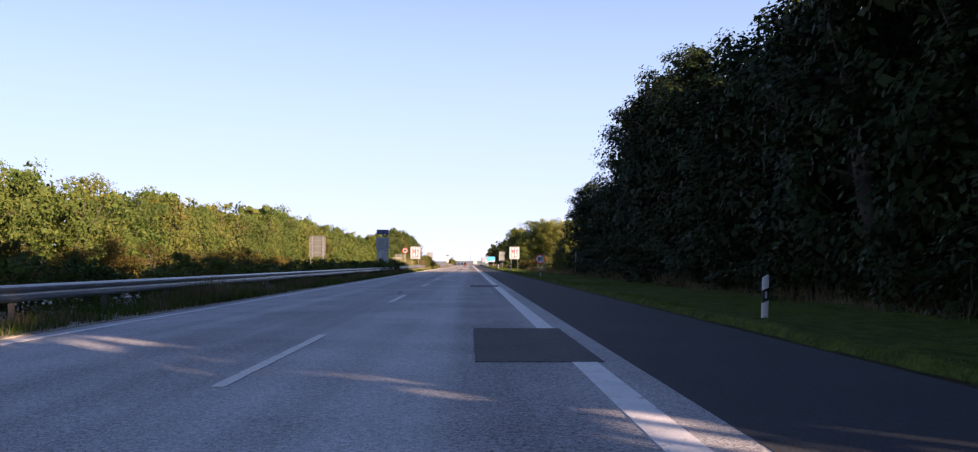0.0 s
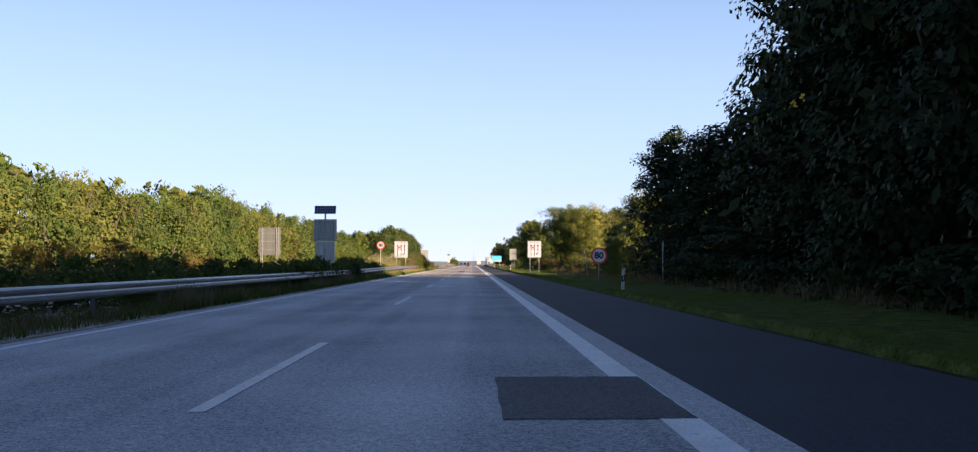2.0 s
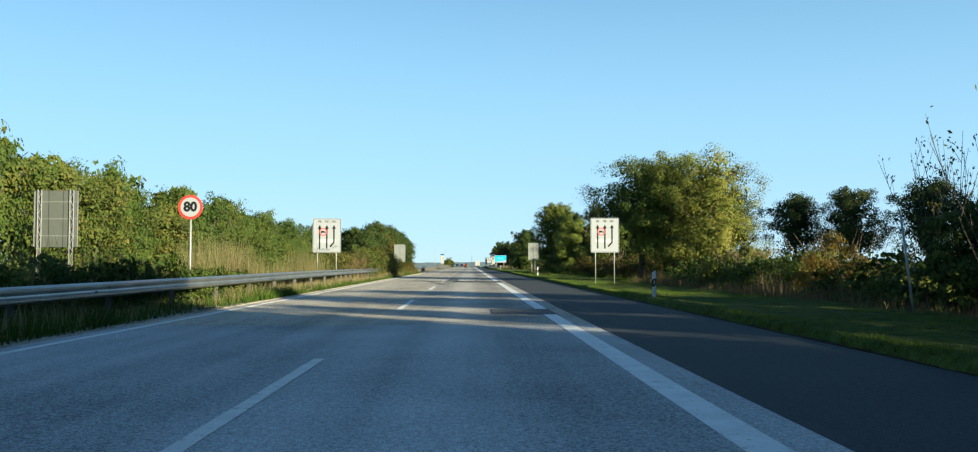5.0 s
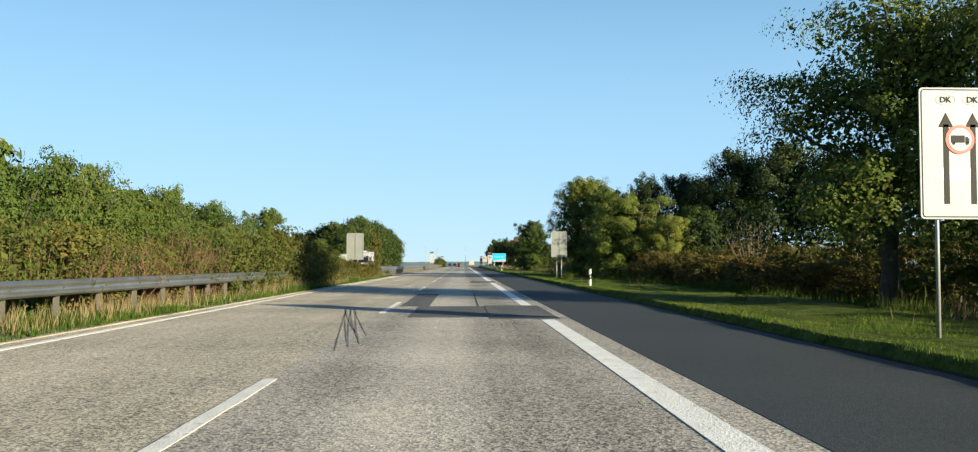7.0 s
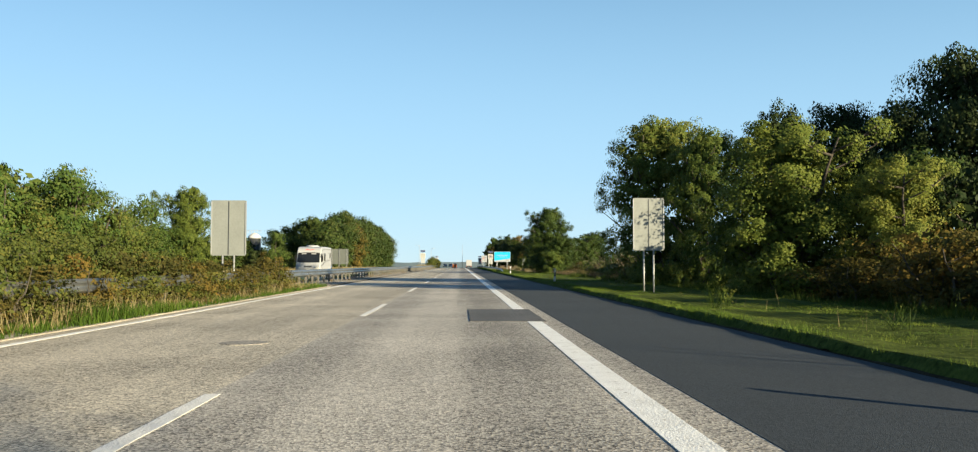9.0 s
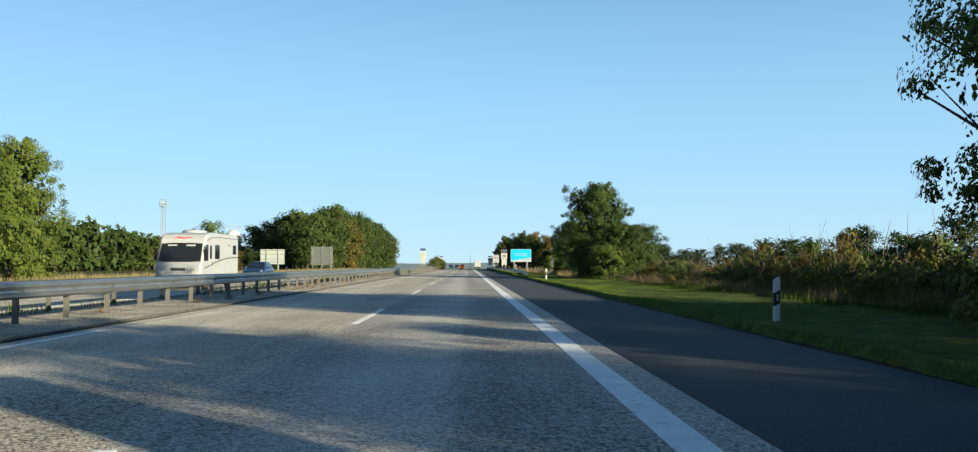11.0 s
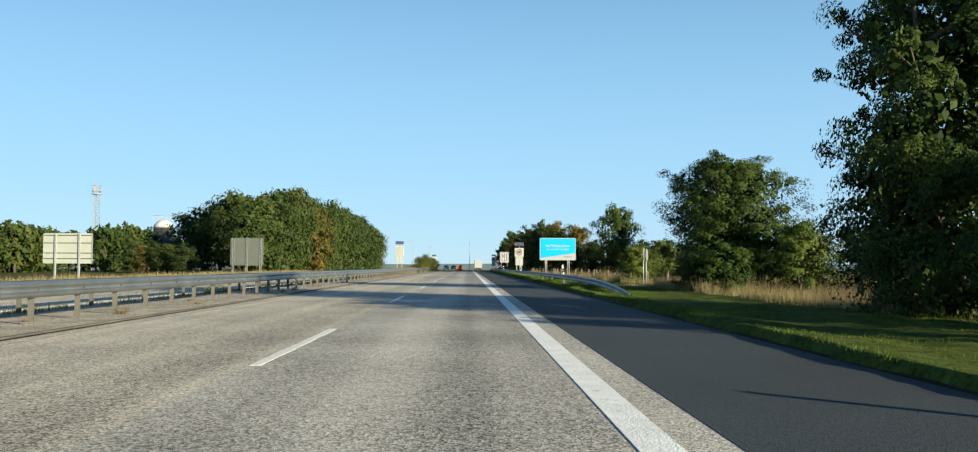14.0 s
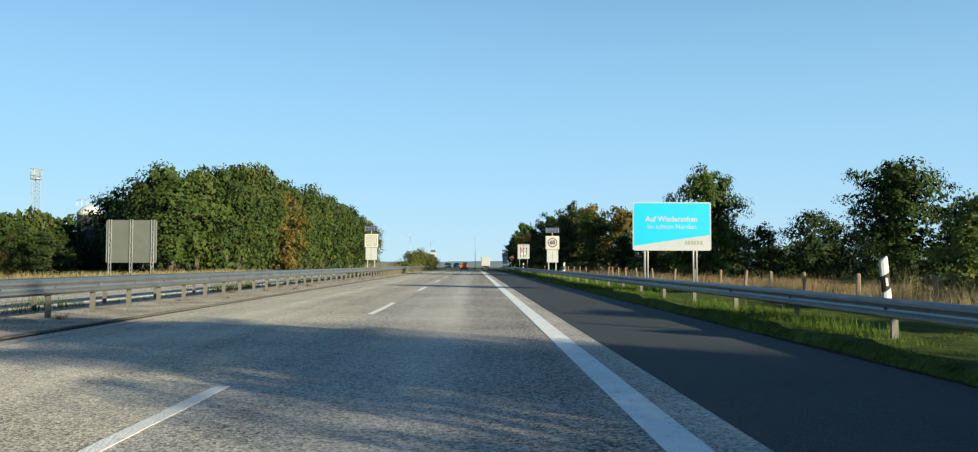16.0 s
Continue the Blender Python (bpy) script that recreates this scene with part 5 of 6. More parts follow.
spread(BARE, [(12.7, 112.6, 1.5, 2.05), (13.2, 108.8, 1.4, 2.2), (12.5, 117.0, 1.2, 1.5)], 32, 0.03)
WEED = [twig_shrub(740, 0.7, 0.6, 7, GRASS_ROUGH, "small clump of upright weeds on the verge", 26)]
spread(WEED, [(6.5, 190.6, 1.0, 1.0), (7.0, 191.2, 0.9, 0.8), (7.6, 183.0, 0.8, 0.7), (7.9, 171.5, 0.9, 0.8), (8.2, 158.0, 0.9, 0.9)], 29)


# ---- grass ----
def blades(name, seed, count, area, height, width, material, label, lump=0.0, bend=0.5):
    """Tufts of single blades over a strip: x0, x1, y0, y1."""
    rng = np.random.default_rng(seed)
    x0, x1, y0, y1 = area
    x, y = rng.uniform(x0, x1, count), rng.uniform(y0, y1, count)
    tuft = np.sin(x * 2.1 + np.sin(y * 1.3) * 2) * np.sin(y * 1.7 + np.sin(x * 1.1) * 2) + 0.6 * np.sin(y * 0.31)
    keep = rng.random(count) < 0.72 + 0.32 * tuft
    x, y, tuft = x[keep], y[keep], tuft[keep]
    n = len(x)
    z = np.where(x > 4.7, verge_z(x, y), (0.02 if x1 < -7 and x0 > -12 else -0.05) - np.where(y > 430, 0.00003 * (y - 430) ** 2, 0)) - 0.02
    h = height * rng.uniform(0.5, 1.25, n) * (0.75 + 0.35 * np.clip(tuft, -1, 1))
    wave = np.sin(x * 0.9 + 1.7 * np.sin(y * 0.23)) * np.sin(y * 0.47 + 2.1 * np.sin(x * 0.31)) + 0.5 * np.sin(y * 1.3 + x)
    h = h * (1 + lump * wave)
    ang = rng.uniform(0, 6.283, n)
    lean = h * bend * rng.uniform(0.2, 1.0, n)
    la = rng.uniform(0, 6.283, n)
    w = width * rng.uniform(0.6, 1.4, n)
    base = np.stack([x, y, z], 1)
    side = np.stack([np.cos(ang) * w, np.sin(ang) * w, np.zeros(n)], 1)
    tip = base + np.stack([np.cos(la) * lean, np.sin(la) * lean, h], 1)
    v = np.stack([base - side, base + side, tip], 1).reshape(-1, 3)
    return tagged(new(name, tris_mesh(name, v, material)), label, "grass", "", "stuff")


blades("verge_grass", 21, 300000, (4.85, 10.0, 4, 150), 0.075, 0.0055, GRASS, "short green mown grass on the verge", lump=0.4, bend=0.9)
blades("verge_grass", 22, 520000, (4.85, 10.6, 150, 345), 0.075, 0.0055, GRASS, "short green mown grass on the verge", lump=0.4, bend=0.9)
blades("verge_grass", 23, 50000, (4.9, 9.4, 345, 450), 0.2, 0.018, GRASS, "short green mown grass on the verge")
blades("rough_grass", 33, 60000, (10.4, 24, 95, 250), 0.5, 0.014, GRASS_ROUGH, "rank green grass under the trees", lump=0.4)
blades("dry_grass", 24, 40000, (9.8, 13.0, 0, 150), 0.55, 0.009, STRAW_RED, "tall dry straw-coloured grass in front of the wood", lump=0.5)
blades("dry_grass", 25, 120000, (11.3, 18, 225, 345), 0.62, 0.007, STRAW_RED, "tall dry straw-coloured grass at the field edge", lump=0.5)
blades("verge_long_grass", 42, 90000, (10.2, 12.4, 130, 345), 0.24, 0.009, GRASS_ROUGH, "longer green grass behind the mown verge", lump=0.5)
blades("dry_grass", 43, 34000, (9.9, 12.6, 287, 345), 0.62, 0.007, STRAW, "tall bleached grass along the fence", lump=0.5)
blades("dry_grass", 26, 50000, (10.4, 22, 345, 430), 0.55, 0.011, STRAW_RED, "tall dry straw-coloured grass at the field edge", lump=0.5)
blades("field_grass", 36, 70000, (17, 46, 225, 350), 0.7, 0.016, STRAW_RED, "rank dry grass over the unmown field", lump=0.4)
blades("verge_weeds", 38, 260, (6.7, 9.2, 140, 345), 0.5, 0.006, STRAW, "scattered dry weed stalks on the verge", lump=0.5)
blades("verge_grass", 39, 26000, (5.8, 6.7, 298, 420), 0.2, 0.007, GRASS, "long grass left standing under the guard rail", lump=0.5)
blades("edge_grass", 37, 60000, (4.84, 5.25, 4, 345), 0.12, 0.006, GRASS, "ragged grass hanging over the shoulder's edge", lump=0.4)
blades("median_grass", 27, 80000, (-8.9, -7.12, -10, 128), 0.34, 0.010, GRASS, "rough grass under the guard rail in the median")
blades("median_grass", 28, 90000, (-9.0, -7.1, 122, 214), 0.22, 0.010, GRASS, "rough green and yellow grass under the guard rail", lump=0.4)
blades("median_straw", 44, 22000, (-8.3, -7.2, 2, 100), 0.42, 0.008, STRAW_RED, "brownish dry grass under the guard rail", lump=0.6)
blades("median_straw", 29, 14000, (-9.0, -7.3, 100, 212), 0.5, 0.01, STRAW, "dry grass stalks under the guard rail")
rng = np.random.default_rng(77)
v = []
for k in range(60):
    cx, cy, hh = rng.uniform(-9.5, -7.9), rng.uniform(214, 400), rng.uniform(0.12, 0.3)
    for q in range(70):
        a, d = rng.uniform(0, 6.283), abs(rng.normal(0, 0.09))
        x, y, w = cx + math.cos(a) * d, cy + math.sin(a) * d, 0.006
        lean = hh * rng.uniform(0.2, 0.9)
        v += [(x - w * math.sin(a), y + w * math.cos(a), 0.0), (x + w * math.sin(a), y - w * math.cos(a), 0.0), (x + math.cos(a) * lean, y + math.sin(a) * lean, hh * rng.uniform(0.5, 1.0))]
tagged(new("median_tufts", tris_mesh("median_tufts", np.array(v), STRAW_RED)), "scattered dry grass tufts on the gravel median", "grass", "", "stuff")
blades("median_dry_grass", 41, 16000, (-11.0, -10.2, 214, 420), 0.3, 0.007, GRASS_ROUGH, "low weedy grass along the far median rail", lump=0.6)
rng = np.random.default_rng(91)
n = 26000
c = np.stack([rng.uniform(-11.1, -7.2, n), 212 + 190 * rng.random(n) ** 1.3, np.full(n, 0.018)], 1)
size = rng.uniform(0.006, 0.02, n)[:, None, None]
tet = np.array([(-1, -0.6, 0), (1, -0.6, 0), (0, 1.1, 0), (0, 0, 0.8)])
ang = rng.random(n) * 6.283
turn = np.stack([np.stack([np.cos(ang), -np.sin(ang), 0 * ang], 1), np.stack([np.sin(ang), np.cos(ang), 0 * ang], 1), np.stack([0 * ang, 0 * ang, 1 + 0 * ang], 1)], 1)
v = (np.einsum("nij,kj->nki", turn, tet) * size + c[:, None, :])[:, [0, 1, 3, 1, 2, 3, 2, 0, 3]].reshape(-1, 3)
tagged(new("loose_gravel", tris_mesh("loose_gravel", v, KERB)), "loose pale gravel stones on the median", "gravel", "", "stuff")
blades("far_verge_grass", 31, 40000, (-30, -23.4, 225, 420), 0.6, 0.03, STRAW, "dry rough grass beyond the opposite carriageway")
blades("far_verge_grass", 32, 20000, (-12.0, -8.4, 395, 470), 1.1, 0.03, STRAW, "reddish dry grass on the median")
blades("median_reeds", 34, 11000, (-11.0, -9.2, 112, 152), 1.9, 0.010, STRAW, "tall pale reeds in the median behind the rail", bend=0.25)
blades("median_reeds", 35, 9000, (-11.0, -9.2, 100, 156), 1.75, 0.011, GRASS, "tall green reeds in the median behind the rail", bend=0.25, lump=0.3)


# ---- distance and loose things ----
# wooded ridge backdrop; the blue of distance is painted into its colour
rg = Build()
top = []
for i in range(261):
    x = -2600 + 20 * i
    top.append((x, 8.0 + 3.0 * noise.noise(Vector((x * 0.003, 0, 0))) + 1.4 * noise.noise(Vector((x * 0.03, 3, 0)))))
rg.loft([[(x, 2600, -40) for x, z in top], [(x, 2600, z) for x, z in top], [(x, 2660, z - 3) for x, z in top], [(x, 2700, -40) for x, z in top]], close=False, caps=False)
tagged(part("far_ridge", rg, RIDGE), "low wooded ridge backdrop, aerial blue put into its colour", "backdrop", "", "structure")

# telecom mast
s = thing("telecom_mast", "tall slim lattice telecom mast with antennas above the trees", "mast", (-120.3, 553, drop(553)))
g = Build()
for k in range(3):
    a = 2.094 * k
    g.tube([(1.3 * math.cos(a), 1.3 * math.sin(a), -0.5), (1.1 * math.cos(a), 1.1 * math.sin(a), 27)], [0.13, 0.11], 6)
for z in range(26):
    for k in range(3):
        a, c = 2.094 * k, 2.094 * (k + 1)
        u, w = 1.3 - 0.2 * z / 27, 1.3 - 0.2 * (z + 1) / 27
        g.tube([(u * math.cos(a), u * math.sin(a), z), (w * math.cos(c), w * math.sin(c), z + 1)], [0.05, 0.05], 4)
part("lattice_tower", g, STEEL, s)
for k in range(3):
    a = 2.094 * k + 0.5
    part("antenna", Build().box(-0.15, 0.15, -0.1, 0.1, 25.2, 27.6, 0.03), VAN_WHITE, s).location = (1.0 * math.cos(a), 1.0 * math.sin(a), 0)
part("platform", Build().tube([(0, 0, 24.6), (0, 0, 24.75)], [1.5, 1.5], 12), STEEL, s)
cage = Build()
for z in (25.6, 27.4):
    cage.tube([(1.5 * math.cos(6.283 * k / 12), 1.5 * math.sin(6.283 * k / 12), z) for k in range(13)], [0.06] * 13, 5)
for k in range(6):
    a = 6.283 * k / 6
    cage.tube([(1.5 * math.cos(a), 1.5 * math.sin(a), 24.7), (1.5 * math.cos(a), 1.5 * math.sin(a), 27.4)], [0.05, 0.05], 5)
part("cage", cage, STEEL, s)

# feed silo with pale dome
s = thing("silo", "dark round silo with white domed roof behind trees", "silo", (-72.7, 478, 0))
part("shell", Build().tube([(0, 0, -0.5), (0, 0, 10.2)], [2.3, 2.3], 28), DARK_GREY, s, "", True)
part("dome", Build().tube([(0, 0, 10.2), (0, 0, 10.9), (0, 0, 11.6), (0, 0, 12.05), (0, 0, 12.2)], [2.4, 2.15, 1.5, 0.75, 0.2], 28), PLASTIC, s, "", True)
rl = Build()
for k in range(14):
    a = 6.283 * k / 14
    rl.tube([(2.4 * math.cos(a), 2.4 * math.sin(a), 12.0), (2.4 * math.cos(a), 2.4 * math.sin(a), 13.0)], [0.035, 0.035], 4)
rl.tube([(2.4 * math.cos(6.283 * k / 20), 2.4 * math.sin(6.283 * k / 20), 13.0) for k in range(21)], [0.04] * 21, 5)
part("railing", rl, STEEL, s)

# pylon far off
s = thing("power_pylon", "distant steel power pylon with crossarms", "pylon", (-470, 1180, -8))
g = Build()
for sx in (-1, 1):
    g.tube([(sx * 3.5, 0, 0), (sx * 0.8, 0, 30), (0, 0, 52)], [0.25, 0.2, 0.12], 4)
for z, w in ((30, 9), (38, 12), (45, 7)):
    g.tube([(-w, 0, z + 1.5), (0, 0, z), (w, 0, z + 1.5)], [0.12, 0.2, 0.12], 4)
for k in range(8):
    u = 3.5 - 2.7 * k / 8
    g.tube([(-u, 0, 30 * k / 8), (u - 0.34, 0, 30 * (k + 1) / 8)], [0.12, 0.12], 4)
part("lattice", g, STEEL, s)


def tall_pole(x, y, h, label, arm=0.0):
    s = thing("lamp_post", label, "lamp post", (x, y, drop(y)))
    part("pole", Build().tube([(0, 0, -0.3), (0, 0, h)], [0.11, 0.06], 8), STEEL, s, "", True)
    if arm:
        part("arm", Build().tube([(0, 0, h - 0.1), (arm * 0.5, 0, h + 0.15), (arm, 0, h + 0.2)], [0.05, 0.045, 0.04], 6), STEEL, s, "", True)
        part("lamp_head", Build().box(arm - 0.3, arm + 0.3, -0.12, 0.12, h + 0.12, h + 0.24, 0.04), CABINET, s)


tall_pole(0.8, 640, 13.0, "thin pale pole standing far down the road")
tall_pole(-20, 590, 11, "street lamp with short arm far down the road", -1.6)
tall_pole(-16, 640, 11, "street lamp with short arm far down the road", 1.6)


# ---- vehicles ----
def wheel(parent, x, y, r, w=0.22):
    t = part("wheel", Build().tube([(x - w / 2, y, r), (x - w / 2 + 0.03, y, r), (x + w / 2 - 0.03, y, r), (x + w / 2, y, r)], [r * 0.88, r, r, r * 0.88], 20), RUBBER, parent, "", True)
    part("rim", Build().tube([(x - w / 2 - 0.01, y, r), (x + w / 2 + 0.01, y, r)], [r * 0.6, r * 0.6], 14), STEEL, t, "", True)


def flank(outline, x0, x1):
    """An outline in y and z, made thick from x0 to x1."""
    return Build().loft([[(x0, a, c) for a, c in outline], [(x1, a, c) for a, c in outline]])


def motorhome(x, y):
    """Integrated motorhome, nose to -y."""
    s = thing("motorhome", "white integrated motorhome with a large windscreen on the opposite carriageway", "motorhome", (x, y, -0.02))
    prof = [(-3.2, 0.40), (-3.36, 0.55), (-3.42, 0.85), (-3.38, 1.18), (-3.22, 1.34), (-3.0, 1.78), (-2.78, 2.24), (-2.68, 2.5), (-2.45, 2.70), (-2.05, 2.80), (-1.4, 2.84), (1.0, 2.84), (3.2, 2.84), (3.36, 2.78), (3.42, 2.62), (3.45, 1.4), (3.42, 0.5), (3.3, 0.40), (1.0, 0.36), (-1.5, 0.36)]

    def ring(px, inset):
        return [(px, a * (1 - inset * 0.03), 1.6 + (c - 1.6) * (1 - inset * 0.06)) for a, c in prof]

    part("body", Build().loft([ring(-1.13, 1.6), ring(-1.11, 0.6), ring(-1.04, 0), ring(1.04, 0), ring(1.11, 0.6), ring(1.13, 1.6)]), VAN_WHITE, s)
    screen = [(-0.98, -3.235, 1.40), (-0.5, -3.255, 1.38), (0.5, -3.255, 1.38), (0.98, -3.235, 1.40), (0.94, -2.82, 2.22), (0.4, -2.835, 2.25), (-0.4, -2.835, 2.25), (-0.94, -2.82, 2.22)]
    part("windscreen", Build().loft([screen, [(a, b + 0.06, c) for a, b, c in screen]]), GLASS, s)
    rim = [(a * 1.05, b + 0.012, 1.82 + (c - 1.82) * 1.08) for a, b, c in screen]
    part("windscreen_frame", Build().loft([rim, [(a, b + 0.05, c) for a, b, c in rim]]), BLACK, s)
    for sx in (-1, 1):
        part("sun_blind", Build().box(sx * 0.45 - 0.22, sx * 0.45 + 0.22, -2.89, -2.875, 2.12, 2.20), VAN_WHITE, s)
        part("wiper", Build().tube([(sx * 0.1, -3.25, 1.36), (sx * 0.1 - 0.62, -3.22, 1.48)], [0.012, 0.008], 5), BLACK, s)
        part("headlight", Build().plate(rounded(0.34, 0.2, 0.07, 3, sx * 0.82, 0.86), -3.43, -3.36), CABINET_PALE, s)
        arm = part("wing_mirror", Build().loft([[(sx * 1.22 + a, b, 1.98 - 0.55 * k) for a, b in ((-0.07, -3.02), (0.07, -3.02), (0.07, -2.92), (-0.07, -2.92))] for k in (0, 0.5, 1)]), BLACK, s)
        part("mirror_arm", Build().tube([(sx * 1.06, -2.8, 2.12), (sx * 1.22, -2.95, 1.95)], [0.025, 0.025], 6), BLACK, arm)
        for wy in (-2.35, 1.75):
            wheel(s, sx * 0.97, wy, 0.34)
            part("wheel_arch", flank([(wy + 0.43 * math.cos(q), 0.36 + 0.43 * math.sin(q)) for q in (3.14159 * i / 12 for i in range(13))], sx * 1.10, sx * 1.118), BLACK, s)
    part("grille", Build().plate(rounded(0.7, 0.14, 0.04, 3, 0, 0.98), -3.43, -3.38), DARK_GREY, s)
    part("bumper_gap", Build().plate(rounded(1.5, 0.12, 0.04, 3, 0, 0.56), -3.39, -3.3), DARK_GREY, s)
    part("plain_bars", Build().plate([(-0.42, 2.52), (-0.2, 2.60), (0.05, 2.54), (0.42, 2.58), (0.42, 2.55), (0.05, 2.50), (-0.2, 2.56), (-0.42, 2.49)], -2.72, -2.6), RED, s, "thin red bar over the windscreen")
    # flank towards the median
    cab = [(-3.02, 1.40), (-2.30, 1.40), (-2.30, 2.2), (-2.72, 2.2)]
    part("cab_window", flank(cab, 1.10, 1.137), GLASS, s)
    door = part("door", flank(rounded(0.62, 1.72, 0.06, 3, -1.86, 1.36), 1.10, 1.134), VAN_WHITE, s)
    part("door_window", flank(rounded(0.34, 0.66, 0.05, 3, -1.88, 1.84), 1.10, 1.140), GLASS, door)
    part("door_handle", Build().box(1.13, 1.16, -1.64, -1.60, 1.15, 1.35, 0.01), DARK_GREY, door)
    for wy, w, wz, h in ((-0.75, 0.82, 1.86, 0.72), (2.55, 0.66, 2.02, 0.50)):
        frame_ = part("window_frame", flank(rounded(w + 0.1, h + 0.1, 0.08, 3, wy, wz), 1.10, 1.132), CABINET, s)
        part("pane", flank(rounded(w, h, 0.06, 3, wy, wz), 1.10, 1.140), GLASS, frame_)
    for wy, w, wz, h in ((-0.75, 1.1, 0.72, 0.42), (1.05, 0.34, 1.0, 0.5), (2.75, 0.5, 0.95, 0.78), (0.1, 0.4, 0.68, 0.3)):
        hatch = part("service_hatch", flank(rounded(w, h, 0.05, 3, wy, wz), 1.10, 1.134), CABINET_PALE, s)
        part("hatch_panel", flank(rounded(w - 0.07, h - 0.07, 0.04, 3, wy, wz), 1.10, 1.138), VAN_WHITE, hatch)

    def swoosh(pts, w, material, name):
        up = [(a, c + w / 2) for a, c in pts]
        return part(name, flank(up + [(a, c - w / 2) for a, c in reversed(pts)], 1.10, 1.136), material, s)

    swoosh([(-2.9, 1.02), (-2.3, 1.12), (-1.4, 1.28), (-0.2, 1.44), (1.2, 1.56), (3.3, 1.62)], 0.05, DARK_GREY, "stripe")
    swoosh([(-2.55, 2.40), (-1.8, 2.56), (-0.5, 2.62), (3.3, 2.62)], 0.03, DARK_GREY, "trim_line")
    part("bar_mark", flank([(1.2, 2.2), (1.75, 2.2), (1.75, 2.3), (1.2, 2.3)], 1.10, 1.135), BACK, s)
    part("roof_dome", Build().tube([(0, -0.9, 2.83), (0, -0.9, 2.92), (0, -0.9, 2.98), (0, -0.9, 3.0)], [0.62, 0.6, 0.5, 0.2], 20), VAN_WHITE, s, "", True)
    part("roof_light", Build().box(-0.3, 0.3, 1.0, 1.6, 2.83, 2.93, 0.05), CABINET, s)


motorhome(-14.2, 252.3)


def car(x, y, rz, paint, label, name="car"):
    """Hatchback, nose to -y: a rounded body in cross-sections, a glazed cabin, lamps, mirrors and wheels."""
    s = thing(name, label, "car", (x, y, -0.02), rz)

    def section(y, w, z0, z1, tuck=0.06, r=0.12):
        half = [(w - tuck, z0), (w, z0 + 0.16), (w, z1 - r), (w - 0.35 * r, z1 - 0.35 * r), (w - 1.1 * r, z1), (0.45 * w, z1 + 0.025)]
        return [(a, y, c) for a, c in half] + [(-a, y, c) for a, c in reversed(half)]

    rings = [section(-2.16, 0.60, 0.34, 0.58, 0.1), section(-2.10, 0.74, 0.26, 0.68), section(-1.9, 0.83, 0.22, 0.76), section(-1.5, 0.875, 0.2, 0.85), section(-1.1, 0.885, 0.2, 0.93), section(-0.4, 0.89, 0.2, 0.96), section(1.0, 0.89, 0.2, 0.98), section(1.7, 0.87, 0.22, 0.99), section(2.02, 0.81, 0.28, 0.95), section(2.10, 0.72, 0.36, 0.86, 0.1)]
    part("body", Build().loft(rings), paint, s, "", True)
    cab = []
    for cy, w0, z0, w1, z1 in ((-1.15, 0.74, 0.90, 0.73, 0.92), (-0.72, 0.79, 0.93, 0.66, 1.22), (-0.25, 0.80, 0.94, 0.60, 1.43), (0.5, 0.80, 0.95, 0.59, 1.475), (1.2, 0.79, 0.95, 0.585, 1.45), (1.7, 0.76, 0.95, 0.60, 1.36), (2.02, 0.72, 0.93, 0.68, 1.0)):
        cab.append([(w0, cy, z0), (w1 + 0.02, cy, z1 - 0.05), (w1 - 0.06, cy, z1), (0, cy, z1 + 0.02), (-w1 + 0.06, cy, z1), (-w1 - 0.02, cy, z1 - 0.05), (-w0, cy, z0)])
    part("roof", Build().loft(cab), paint, s, "", True)

    def pane(name, quad, push):
        q = [tuple(Vector(p) + Vector(push)) for p in quad]
        return part(name, Build().loft([[tuple(p) for p in quad], q]), GLASS, s)

    pane("windscreen", [(-0.69, -1.10, 0.955), (0.69, -1.10, 0.955), (0.555, -0.30, 1.415), (-0.555, -0.30, 1.415)], (0, -0.03, 0.03))
    pane("rear_window", [(-0.62, 2.0, 1.05), (0.62, 2.0, 1.05), (0.54, 1.72, 1.35), (-0.54, 1.72, 1.35)], (0, 0.03, 0.02))
    for sx in (-1, 1):
        pane("side_window", [(sx * 0.775, -0.78, 0.985), (sx * 0.79, 0.28, 1.0), (sx * 0.61, 0.30, 1.405), (sx * 0.625, -0.28, 1.37)], (sx * 0.022, 0, 0.008))
        pane("side_window", [(sx * 0.79, 0.36, 1.0), (sx * 0.765, 1.62, 1.02), (sx * 0.61, 1.45, 1.36), (sx * 0.61, 0.38, 1.405)], (sx * 0.022, 0, 0.008))
        part("headlight", Build().loft([[(sx * (0.58 + 0.2 * u), -2.10 + 0.17 * u * u - 0.03 * k, 0.60 + 0.10 * u + 0.09 * v) for u, v in ((-1, 0), (0, -0.3), (1, 0), (1, 0.9), (0, 0.8), (-1, 0.6))] for k in (0, 1)]), WHITE, s)
        part("wing_mirror", Build().loft([[(sx * (0.97 + 0.09 * u), -0.72 + 0.05 * k, 0.99 + 0.06 * v) for u, v in ((-1, -0.7), (0.6, -1), (1, 0), (0.6, 1), (-1, 0.9))] for k in (0, 1)]), paint, s)
        part("sill", Build().box(sx * 0.86 - 0.02, sx * 0.86 + 0.02, -0.95, 0.95, 0.18, 0.28), BLACK, s)
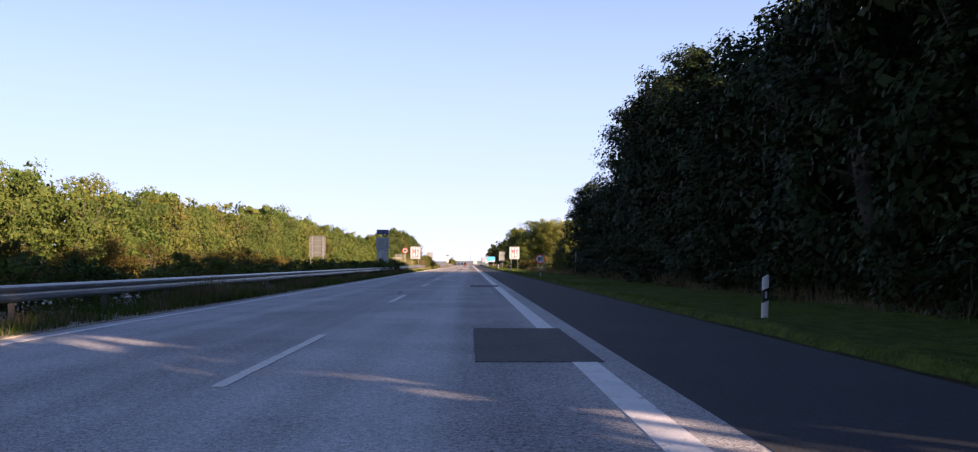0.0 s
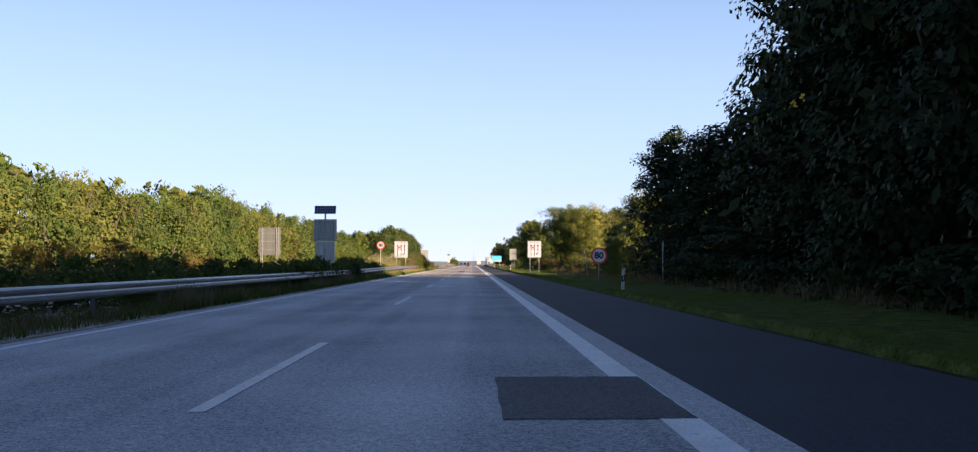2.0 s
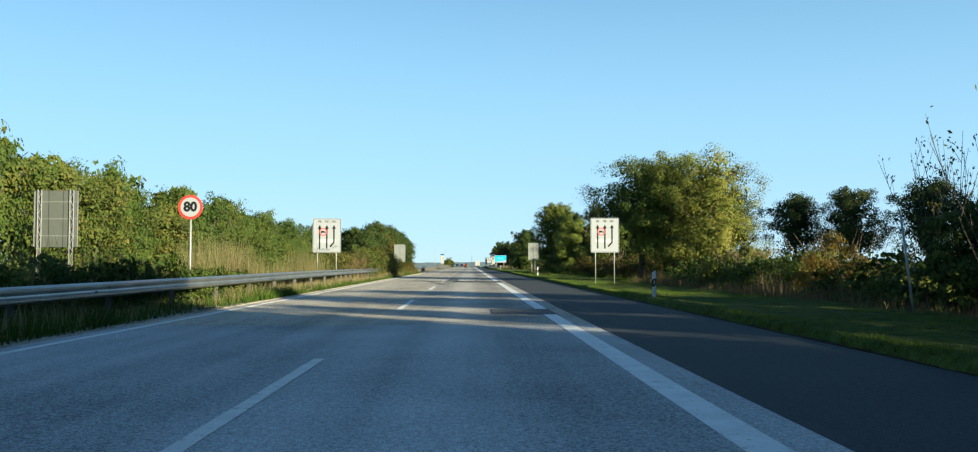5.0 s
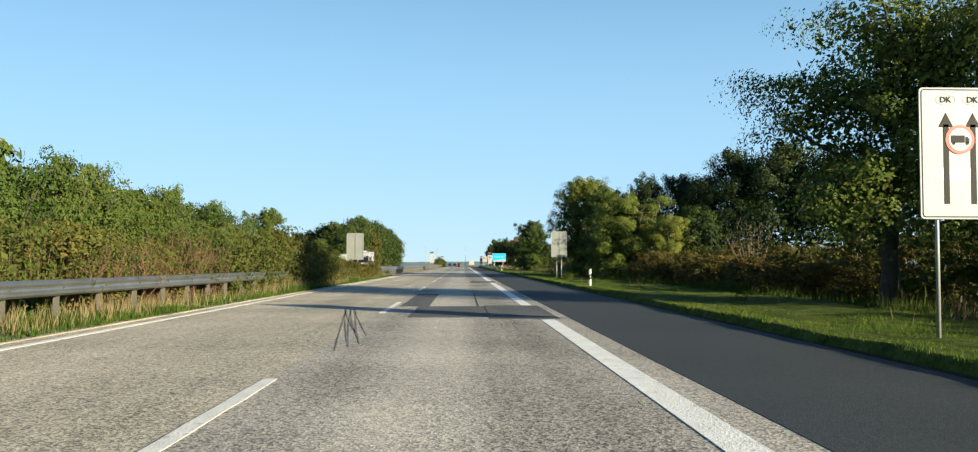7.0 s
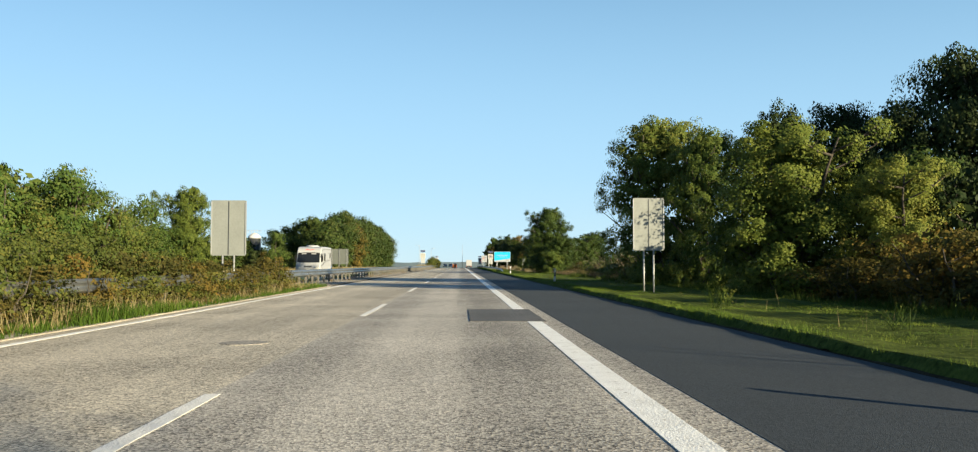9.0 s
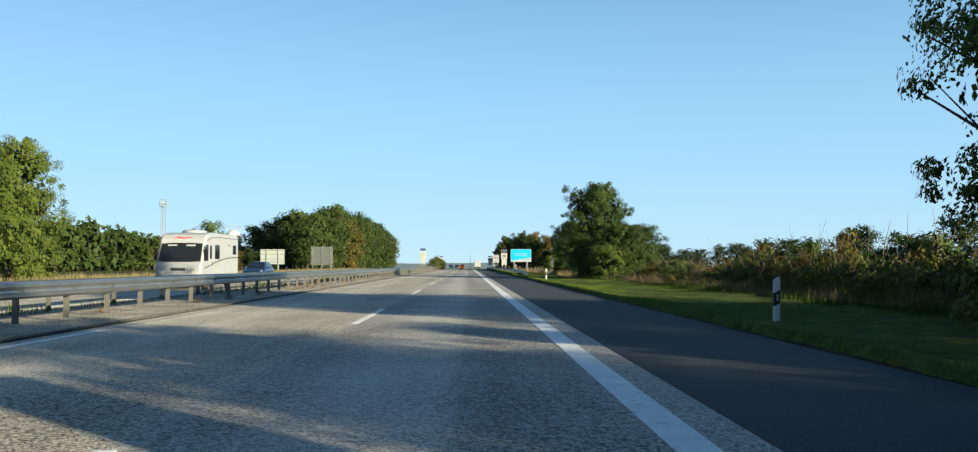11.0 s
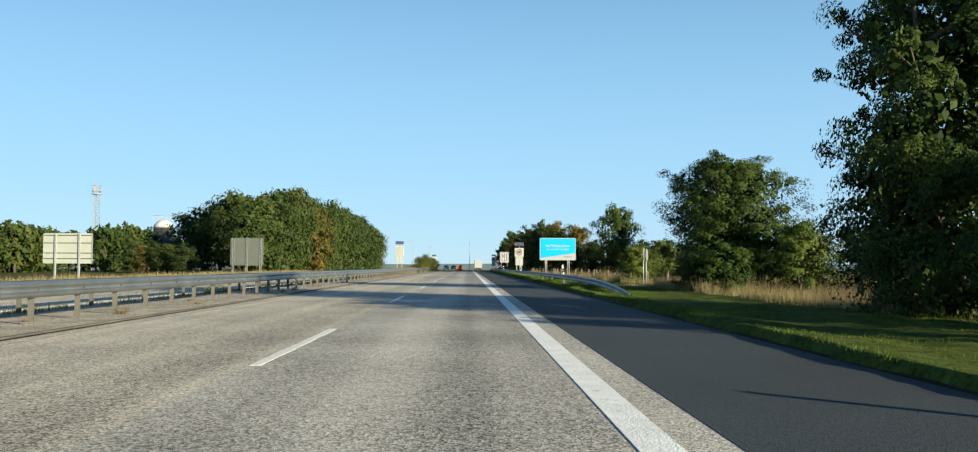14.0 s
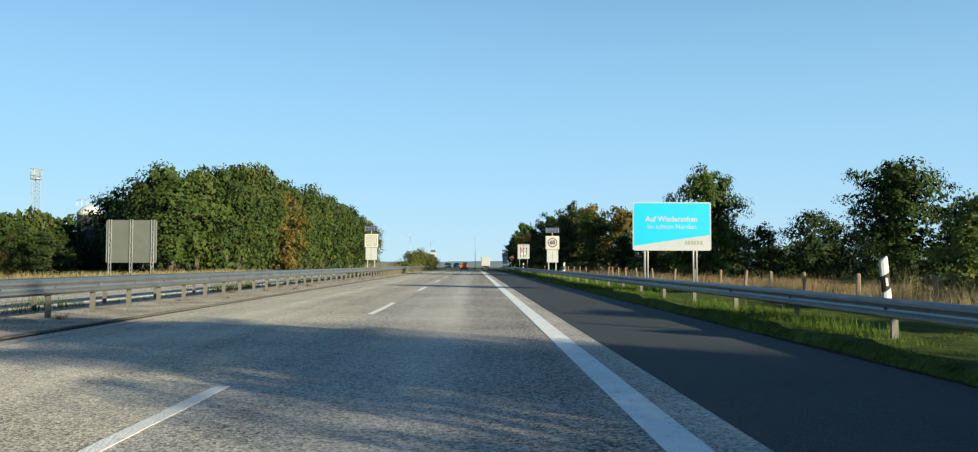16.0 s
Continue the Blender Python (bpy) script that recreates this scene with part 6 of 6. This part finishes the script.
        for wy in (-1.33, 1.32):
            part("wheel_arch", flank([(wy + 0.37 * math.cos(q), 0.3 + 0.37 * math.sin(q)) for q in (3.14159 * i / 10 for i in range(11))], sx * 0.86, sx * 0.893), BLACK, s)
            wheel(s, sx * 0.80, wy, 0.31)
    part("grille", Build().plate(rounded(0.7, 0.12, 0.04, 3, 0, 0.56), -2.19, -2.1), DARK_GREY, s)
    part("air_intake", Build().plate(rounded(1.1, 0.14, 0.05, 3, 0, 0.36), -2.17, -2.05), BLACK, s)
    return s


car(-17.6, 279.5, 0, CAR_BLUE, "dark blue hatchback on the opposite carriageway")


def lorry(x, y, cargo, label, h=3.6, rz=0):
    s = thing("lorry", label, "lorry", (x, y, drop(y)), rz)
    part("cargo_box", Build().box(-1.25, 1.25, 0, 8, 1.1, h, 0.05), cargo, s)
    part("cab", Build().loft([[(sx * 1.2, a, c) for a, c in ((8.3, 0.6), (8.3, 3.1), (10.0, 2.9), (10.4, 1.7), (10.4, 0.6))] for sx in (-1, 1)]), VAN_WHITE, s)
    part("underrun_bar", Build().box(-1.2, 1.2, -0.05, 0.1, 0.5, 0.65), DARK_GREY, s)
    for sx in (-1, 1):
        part("tail_light", Build().box(sx * 1.0 - 0.15, sx * 1.0 + 0.15, -0.04, 0.02, 0.8, 0.95), RED, s)
        for wy in (1.2, 2.5, 9.2):
            wheel(s, sx * 1.05, wy, 0.5, 0.3)


lorry(3.6, 560, VAN_WHITE, "white box lorry standing far down the hard shoulder", 3.7)
lorry(-3.5, 640, ORANGE, "orange works lorry far down the road", 2.6)
car(-7.0, 555, 0, VAN_WHITE, "white car far down the road")
car(-4.6, 560, 180, CAR_BLUE, "dark car far down the road")
limit_sign(7.0, 470, 2.2, 0.4, "60", "round speed limit 60 sign with red border beside rail")
matrix_sign(7.6, 520, "pale solar-powered variable sign showing 60, far off", CABINET_PALE, 4.6, words="60")
matrix_sign(-10.0, 530, "pale solar-powered variable sign in the median, far off", CABINET_PALE, 4.6, words="60")

# ---- field fence ----
stake = thing("fence_post", "weathered wooden fence post in dry grass", "fence post", group="field fence")
r = random.Random(5)
b = Build()
b.loft([[(0.07 * math.cos(a) * k, 0.07 * math.sin(a) * k, z) for a in (0, 0.9, 1.9, 2.8, 3.7, 4.7, 5.5)] for z, k in ((-0.5, 1.1), (0.5, 1.0), (1.15, 0.95), (1.2, 0.7))])
part("stake", b, WOOD, stake)
first = True
for i in range(34):
    y = 306 + 4.3 * i
    m = pose(11.6 + 0.4 * math.sin(i * 0.7), y, -0.28, r.uniform(-5, 5), r.uniform(-6, 6), r.uniform(0, 90))
    if first:
        stake.matrix_basis, first = m, False
    else:
        copy_thing(stake, m)
